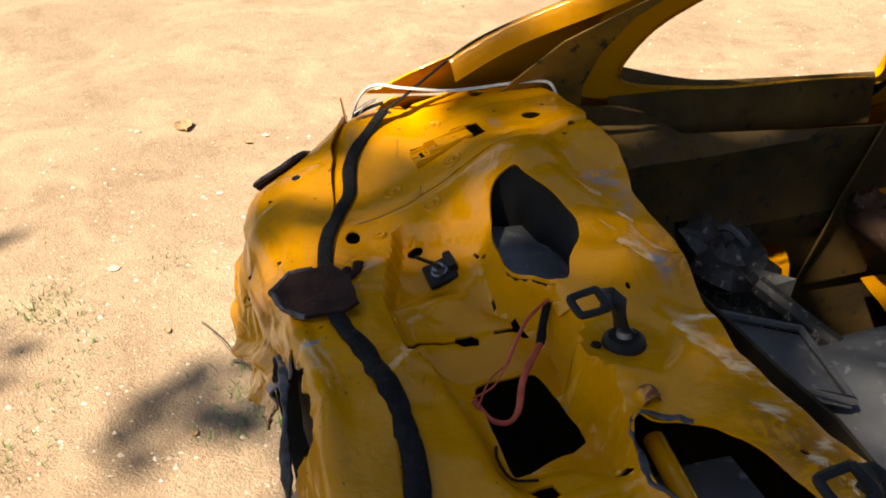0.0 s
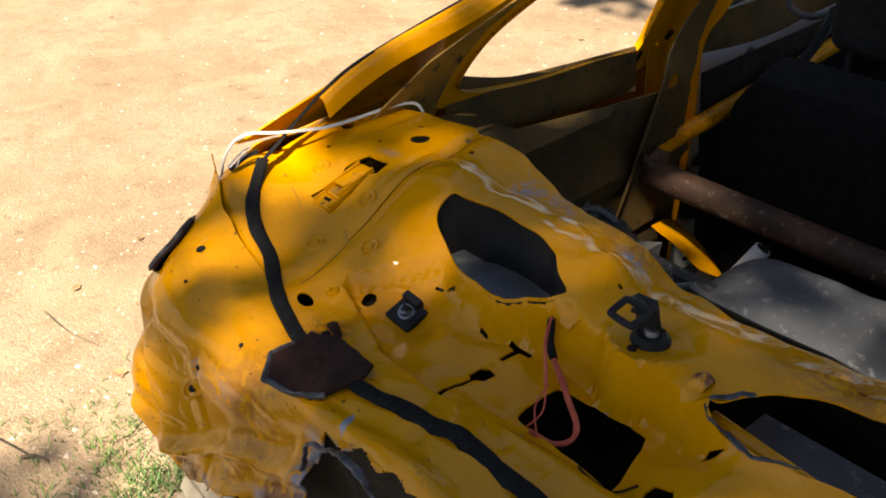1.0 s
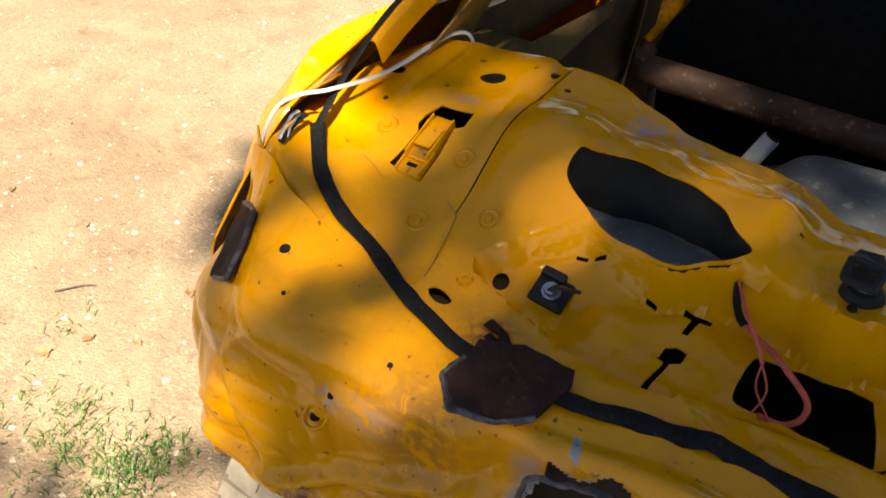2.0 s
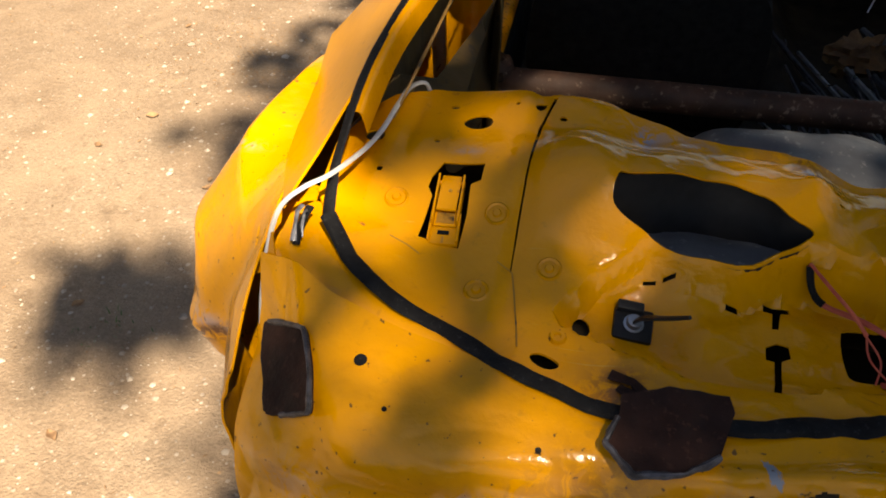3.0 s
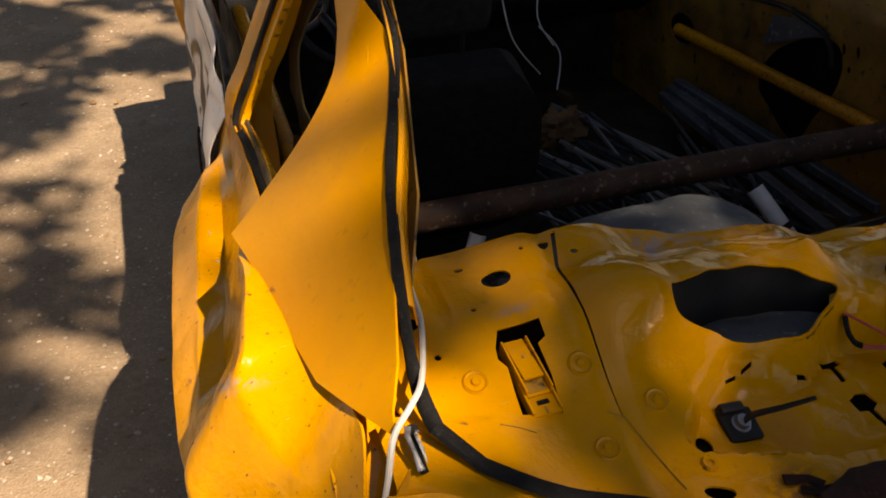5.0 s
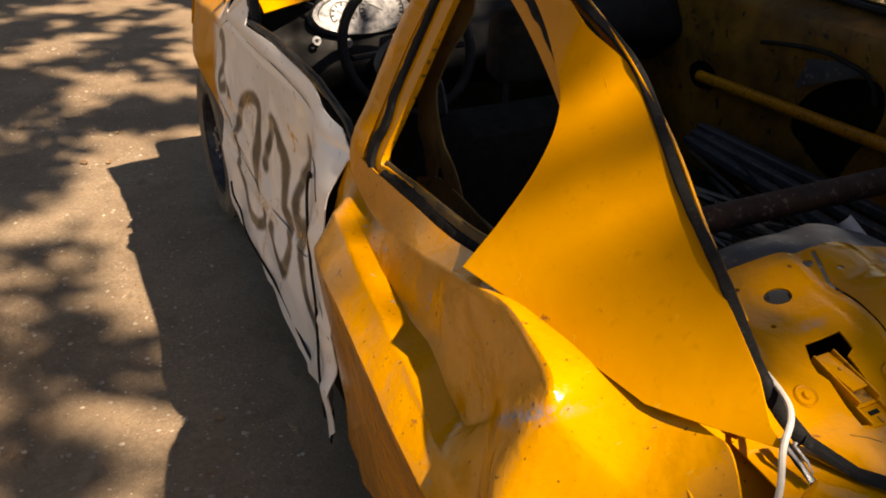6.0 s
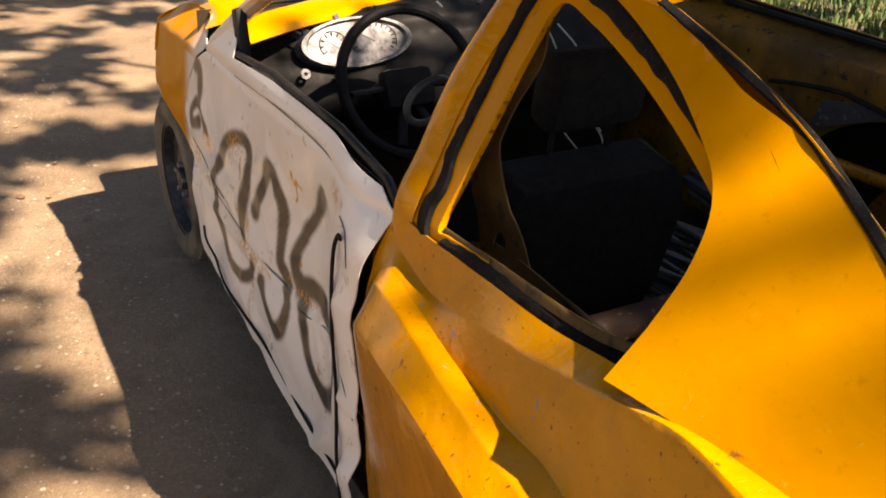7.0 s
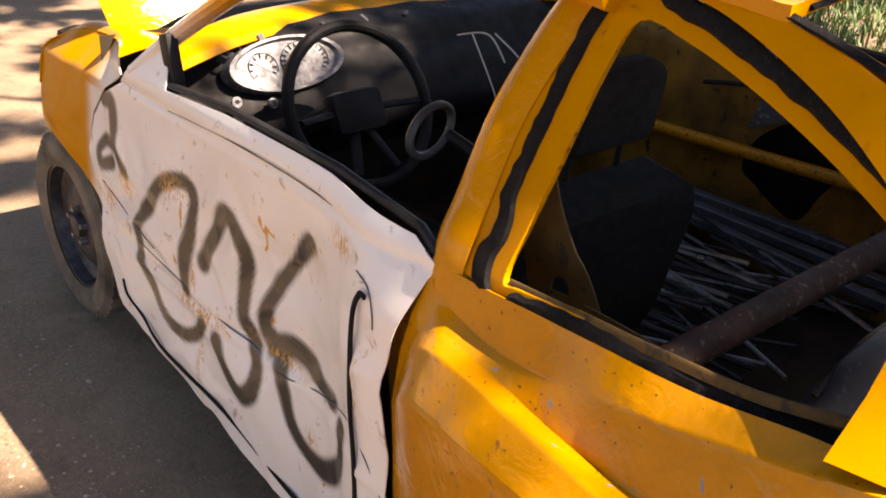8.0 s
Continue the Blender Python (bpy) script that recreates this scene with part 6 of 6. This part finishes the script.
def shade_at(w):
    """How thick the crowns are, by where their shade falls at deck height."""
    s = w - SHADE * (w.z - 0.95)
    x, y = s.x, s.y
    blot = noise.noise(Vector((x * 2.6 + 4, y * 2.0, 2.0))) + 0.5 * noise.noise(Vector((x * 6.0, y * 4.5, 5.0)))
    wav = (0.10 - 0.085 * smooth(0.72, 0.86, y)) * noise.noise(Vector((x * 3, y * 3, 9.0)))
    lit = -1.13 - 0.148 * smooth(0.77, 0.85, y) - 0.03 * smooth(0.5, 0.35, y)
    d = smooth(lit + wav, lit + 0.20 - 0.17 * smooth(0.74, 0.86, y) + wav, x) * smooth(5.0, 3.5, x) * (1 - 0.14 * hump(x, y, -0.5, 0.35, 0.45, 0.3) - 0.45 * hump(x, y, -0.15, 0.48, 0.30, 0.35))
    far = noise.noise(Vector((x * 1.3, y * 2.6, 12.0))) + 0.5 * noise.noise(Vector((x * 4.0, y * 6.0, 15.0)))
    d *= 1 - smooth(3.2, 3.7, y) * (1 - 0.85 * smooth(-0.06, 0.14, far))
    # open patch over the dashboard, cowl and fender
    d *= 1 - 0.95 * smooth(2.52, 2.64, y) * smooth(3.9, 3.4, y) * smooth(-0.45, -0.75, x)
    # a gap made to let the sun in on the bent yellow scrap
    d *= 1 - 0.75 * hump(x, y, -1.02, 1.19, 0.06, 0.06)
    # light blotches on the tail and pillar
    d = max(d, 0.24 * smooth(0.0, 0.3, blot) * smooth(-1.75, -1.6, x) * smooth(2.4, 2.2, y))
    d = max(d, hump(x, y, -1.6, 1.78, 0.16, 0.16), 0.55 * hump(x, y, -1.17, 0.29, 0.15, 0.11))
    # soft thin shade over the shelf's left part, and bands across the pillar
    d = max(d, (0.13 + 0.25 * blot) * smooth(-1.34, -1.26, x) * smooth(0.86, 0.76, y) * smooth(-0.1, 0.05, y))
    band = noise.noise(Vector((x * 2.0 + 7, y * 3.6 - x * 2.5, 21.0)))
    d = max(d, 0.24 * smooth(-0.10, 0.22, band) * smooth(-1.62, -1.54, x) * smooth(-1.30, -1.33, x) * smooth(0.62, 0.75, y) * smooth(1.7, 1.5, y))
    # heavy blotches on the ground beside the car
    near = smooth(-2.15 + 0.35 * smooth(0.5, -0.1, y), -1.85 + 0.25 * smooth(0.5, -0.1, y), x) * smooth(-0.2, 0.4, y) * smooth(-1.54, -1.68, x)
    d = max(d, 0.8 * smooth(-0.05, 0.2, blot + 0.24 * smooth(0.9, 1.6, y)) * near)
    d = max(d, 0.65 * smooth(0.05, 0.25, far) * smooth(2.9, 3.8, y) * smooth(-4.2, -3.0, x))
    d = max(d, 0.3 * smooth(-0.05, 0.25, blot) * smooth(-0.9, -0.6, y) * smooth(0.0, -0.3, y) * smooth(-1.85, -1.6, x))
    return d if y > -1.4 else 0.8 * smooth(-3.5, -2.5, x)


def overhead(w):
    """An unseen crown added over the car: dims the sky, its shade falls beyond the bonnet."""
    return shade_at(w) * smooth(3.3, 3.7, w.y - SHADE.y * (w.z - 0.95))


for tree_index in range(len(TREES)):
    build_tree(tree_index, shade_at if tree_index < 3 else overhead if tree_index == 3 else lambda w: 0.6)

# ---- litter, stones and plants on the ground ----
def stone_mesh(v, f, c, r, rnd):
    b = len(v)
    sq = rnd.uniform(0.45, 0.8)
    pts = ((0, 0, 1), (1, 0, 0.1), (0.3, 0.95, 0), (-0.8, 0.6, 0.1), (-0.8, -0.6, 0), (0.3, -0.95, 0.1), (0, 0, -0.6))
    a = rnd.uniform(0, 6.3)
    for x, y, z in pts:
        k = r * rnd.uniform(0.75, 1.2)
        v.append((c.x + k * (x * math.cos(a) - y * math.sin(a)), c.y + k * (x * math.sin(a) + y * math.cos(a)), c.z + k * z * sq))
    for i in range(5):
        j = 1 + (i + 1) % 5
        f += [(b, b + 1 + i, b + j), (b + 6, b + j, b + 1 + i)]


def on_ground(x, y, up=0.0):
    return Vector((x, y, ground_height(x, y) + up))


rnd = random.Random(21)
v, f = [], []
for i in range(9000):
    x, y = -1.45 - abs(rnd.gauss(0, 1.5)), rnd.uniform(-1.2, 6.5)
    stone_mesh(v, f, on_ground(x, y), min(0.012, 0.0022 + rnd.expovariate(1 / 0.0021)), rnd)
thing("gravel", (v, f), STONE, "fine pale gravel strewn over the dirt", "gravel", kind="stuff")
for x, y, r in ((-2.83, -0.18, 0.022), (-3.78, 0.46, 0.018), (-4.0, -0.08, 0.016), (-2.25, 2.75, 0.02), (-2.65, 2.77, 0.016), (-2.12, 2.82, 0.014), (-2.9, 1.6, 0.013), (-2.35, 1.9, 0.012)):
    v, f = [], []
    stone_mesh(v, f, on_ground(x, y, 0.004), r, rnd)
    thing("stone", (v, f), STONE, "small dusty stone lying on the dirt", "stone", "stones on the dirt")


def grass_blade(v, f, p, rnd, h, lean, broad=1.0):
    a = rnd.uniform(0, 6.3)
    d = Vector((math.cos(a), math.sin(a), 0))
    s = Vector((-d.y, d.x, 0)) * rnd.uniform(0.0012, 0.0022) * broad
    b = len(v)
    m = p + Vector((0, 0, h * 0.6)) + d * lean * 0.35
    t = p + Vector((0, 0, h * 0.9)) + d * lean
    v += [tuple(p - s), tuple(p + s), tuple(m + s * 0.8), tuple(m - s * 0.8), tuple(t)]
    f += [(b, b + 1, b + 2, b + 3), (b + 3, b + 2, b + 4)]


v, f = [], []
for x, y, n, r in ((-1.86, 0.374, 240, 0.045), (-1.82, 0.456, 90, 0.04), (-1.835, 0.311, 90, 0.04), (-2.088, 0.414, 60, 0.035), (-2.03, 0.344, 50, 0.04), (-2.06, 0.31, 40, 0.05), (-1.97, 0.39, 80, 0.06), (-2.24, 0.41, 18, 0.03), (-2.20, 0.31, 30, 0.05), (-1.94, 0.28, 60, 0.06), (-1.90, 0.14, 40, 0.06), (-2.05, 0.14, 40, 0.06), (-2.26, 0.22, 20, 0.03), (-2.33, 0.56, 24, 0.04)):
    for i in range(n):
        grass_blade(v, f, on_ground(x + rnd.gauss(0, r), y + rnd.gauss(0, r), -0.003), rnd, rnd.uniform(0.012, 0.042), rnd.uniform(0.01, 0.04))
for cx, cy, n in ((-2.70, -0.37, 60), (-2.58, -0.38, 90), (-2.2, -0.31, 50), (-1.96, -0.42, 50), (-2.21, 1.2, 25), (-2.45, -0.25, 40), (-2.8, 0.0, 30), (-2.66, -0.43, 60)):
    for i in range(n):
        grass_blade(v, f, on_ground(cx + rnd.gauss(0, 0.07), cy + rnd.gauss(0, 0.05), -0.002), rnd, rnd.uniform(0.008, 0.03), rnd.uniform(0.005, 0.02))
thing("sparse_grass", (v, f), GRASS, "small green tufts and thin grass sprouting from the dirt", "grass", kind="stuff")
v, f = [], []
for i in range(26000):
    x, y = rnd.uniform(3.2, 9.5), rnd.uniform(1.0, 8.5)
    grass_blade(v, f, on_ground(x, y, -0.005), rnd, rnd.uniform(0.05, 0.18), rnd.uniform(0.02, 0.12), 4.5)
thing("meadow_grass", (v, f), GRASS, "green grass growing on the far side of the car", "grass", kind="stuff")

# twigs, dry leaves and litter
for pts, r in ((((-2.395, 0.083, 0.006), (-2.28, 0.12, 0.03), (-2.15, 0.175, 0.012)), 0.003), (((-2.47, 0.65, 0.008), (-2.43, 0.70, 0.012), (-2.40, 0.73, 0.006)), 0.0025), (((-2.75, 0.45, 0.008), (-2.6, 0.46, 0.012), (-2.48, 0.50, 0.008)), 0.0025), (((-2.17, 0.155, 0.008), (-2.14, 0.18, 0.02), (-2.11, 0.20, 0.006)), 0.006)):
    thing("twig", tube(spline([on_ground(x, y, z) for x, y, z in pts], 6), r, 6, lambda k: 1 - 0.5 * k), BARK, "thin dry twig lying on the dirt", "twig", "twigs on the dirt")


def dry_leaf(x, y, size, turn):
    m = Matrix.Translation(on_ground(x, y, 0.006)) @ pose(0, 0, 0, 8, -6, turn)
    rows = [[Vector((size * (k - 0.5), s * size * 0.32 * math.sin(math.pi * min(0.97, max(0.03, k))), 0.10 * size * s * s + 0.06 * size * math.sin(6 * k))) for s in (-1, 0, 1)] for k in (0.0, 0.25, 0.5, 0.75, 1.0)]
    thing("dry_leaf", put(loft(rows, 3, 3, 0.0006), m), DRY, "curled dry brown leaf on the dirt", "leaf", "dry leaves on the dirt")


dry_leaf(-3.99, 0.12, 0.13, 8)
for i in range(60):
    x, y = -1.6 - abs(rnd.gauss(0, 1.0)), rnd.uniform(-0.8, 5.5)
    dry_leaf(x, y, rnd.uniform(0.018, 0.045), rnd.uniform(0, 360))
v, f = [], []
for i in range(2600):
    cx, cy = (rnd.uniform(-3.9, -1.5), rnd.uniform(-1.0, 5.5)) if rnd.random() < 0.65 else (rnd.gauss(-2.3, 0.25), rnd.gauss(2.75, 0.2))
    leaf_quad(v, f, on_ground(cx, cy, 0.004), rnd, rnd.uniform(0.006, 0.02), rnd.uniform(0.001, 0.004))
thing("leaf_litter", (v, f), DRY, "brown chaff and leaf crumbs scattered over the dirt", "litter", kind="stuff")

# ---- junk inside the car ----
def lump(cx, cy, cz, sx, sy, sz, seed, dent=0.4):
    """A crushed, creased lump: a ball of sheet pushed in."""
    v, f = [], []
    n, m = 18, 12
    for i in range(m + 1):
        th = math.pi * i / m
        for k in range(n):
            a = 2 * math.pi * k / n
            d = Vector((math.sin(th) * math.cos(a), math.sin(th) * math.sin(a), math.cos(th)))
            q = 1 + crumple(d, 0.6, dent, seed)
            v.append((cx + d.x * sx * q, cy + d.y * sy * q, cz + d.z * sz * q))
    for i in range(m):
        for k in range(n):
            a, b = i * n + k, i * n + (k + 1) % n
            f.append((a, a + n, b + n, b))
    return v, f


JUNK = simple("dusty_black_rubber", (0.008, 0.008, 0.009), (0.03, 0.028, 0.027), 14, 0.45, bmp=0.5, speck=(0.2, 0.19, 0.17))
bag = thing("rubbish_bag", lump(-1.02, 0.93, 0.80, 0.13, 0.09, 0.11, 3.0, 0.7), JUNK, "crumpled dusty black plastic bag behind the shelf", "bag")
part("bag_tie", tube(spline([(-1.05, 0.93, 0.89), (-1.02, 0.93, 0.905), (-0.99, 0.94, 0.89)], 5), 0.006, 7), GREY_PLASTIC, bag)
hose = thing("rubber_hose", tube(spline([(-0.93, 0.92, 0.86), (-0.80, 1.0, 0.80), (-0.70, 1.12, 0.74), (-0.78, 1.2, 0.66), (-0.95, 1.2, 0.60)], 8), 0.018, 10), JUNK, "black rubber hose coiled behind the shelf", "hose")
part("hose_clamp", tube([(-0.80, 1.0, 0.80), (-0.79, 1.008, 0.795)], 0.021, 10), STEEL, hose)
tray = empty("plastic_tray", "broken clear grey plastic tray behind the shelf", "tray")
part("tray_base", sheet([(-0.86, 0.80), (-0.70, 0.78), (-0.66, 0.88), (-0.82, 0.92)], [], 0.02, lambda x, y: Vector((x, y, 0.875 - 0.25 * (y - 0.8))), 0.003), GREY_PLASTIC, tray)
part("tray_rim", tube([(-0.86, 0.80, 0.885), (-0.70, 0.78, 0.89), (-0.66, 0.88, 0.865), (-0.82, 0.92, 0.855), (-0.86, 0.80, 0.885)], 0.006, 6), GREY_PLASTIC, tray, "scuffed rim")
# bent sheet added as an unidentified bright yellow scrap
car_part("yellow_scrap", loft([[Vector((-1.22, 1.40, 0.60)), Vector((-1.15, 1.39, 0.59)), Vector((-1.09, 1.42, 0.53))], [Vector((-1.22, 1.48, 0.58)), Vector((-1.14, 1.48, 0.55)), Vector((-1.06, 1.50, 0.47))], [Vector((-1.23, 1.56, 0.50)), Vector((-1.14, 1.56, 0.46)), Vector((-1.05, 1.57, 0.39))]], 5, 5, 0.003, lambda p: p + Vector((0, 0, crumple(p, 0.1, 0.02, 2)))), YELLOW, "bent scrap of yellow sheet")
car_part("weld_bead", lump(-1.225, 1.37, 0.775, 0.035, 0.04, 0.03, 5.0, 0.5), RUSTY_TUBE, "burnt lumpy weld at the tube end")

RAG = simple("brown_rag", (0.10, 0.05, 0.02), (0.26, 0.14, 0.05), 14, 0.9, bmp=0.5)
thing("rag", lump(-0.30, 2.26, 0.44, 0.10, 0.07, 0.06, 7.0, 0.8), RAG, "crumpled brown rag lying on the heaped bars", "rag")
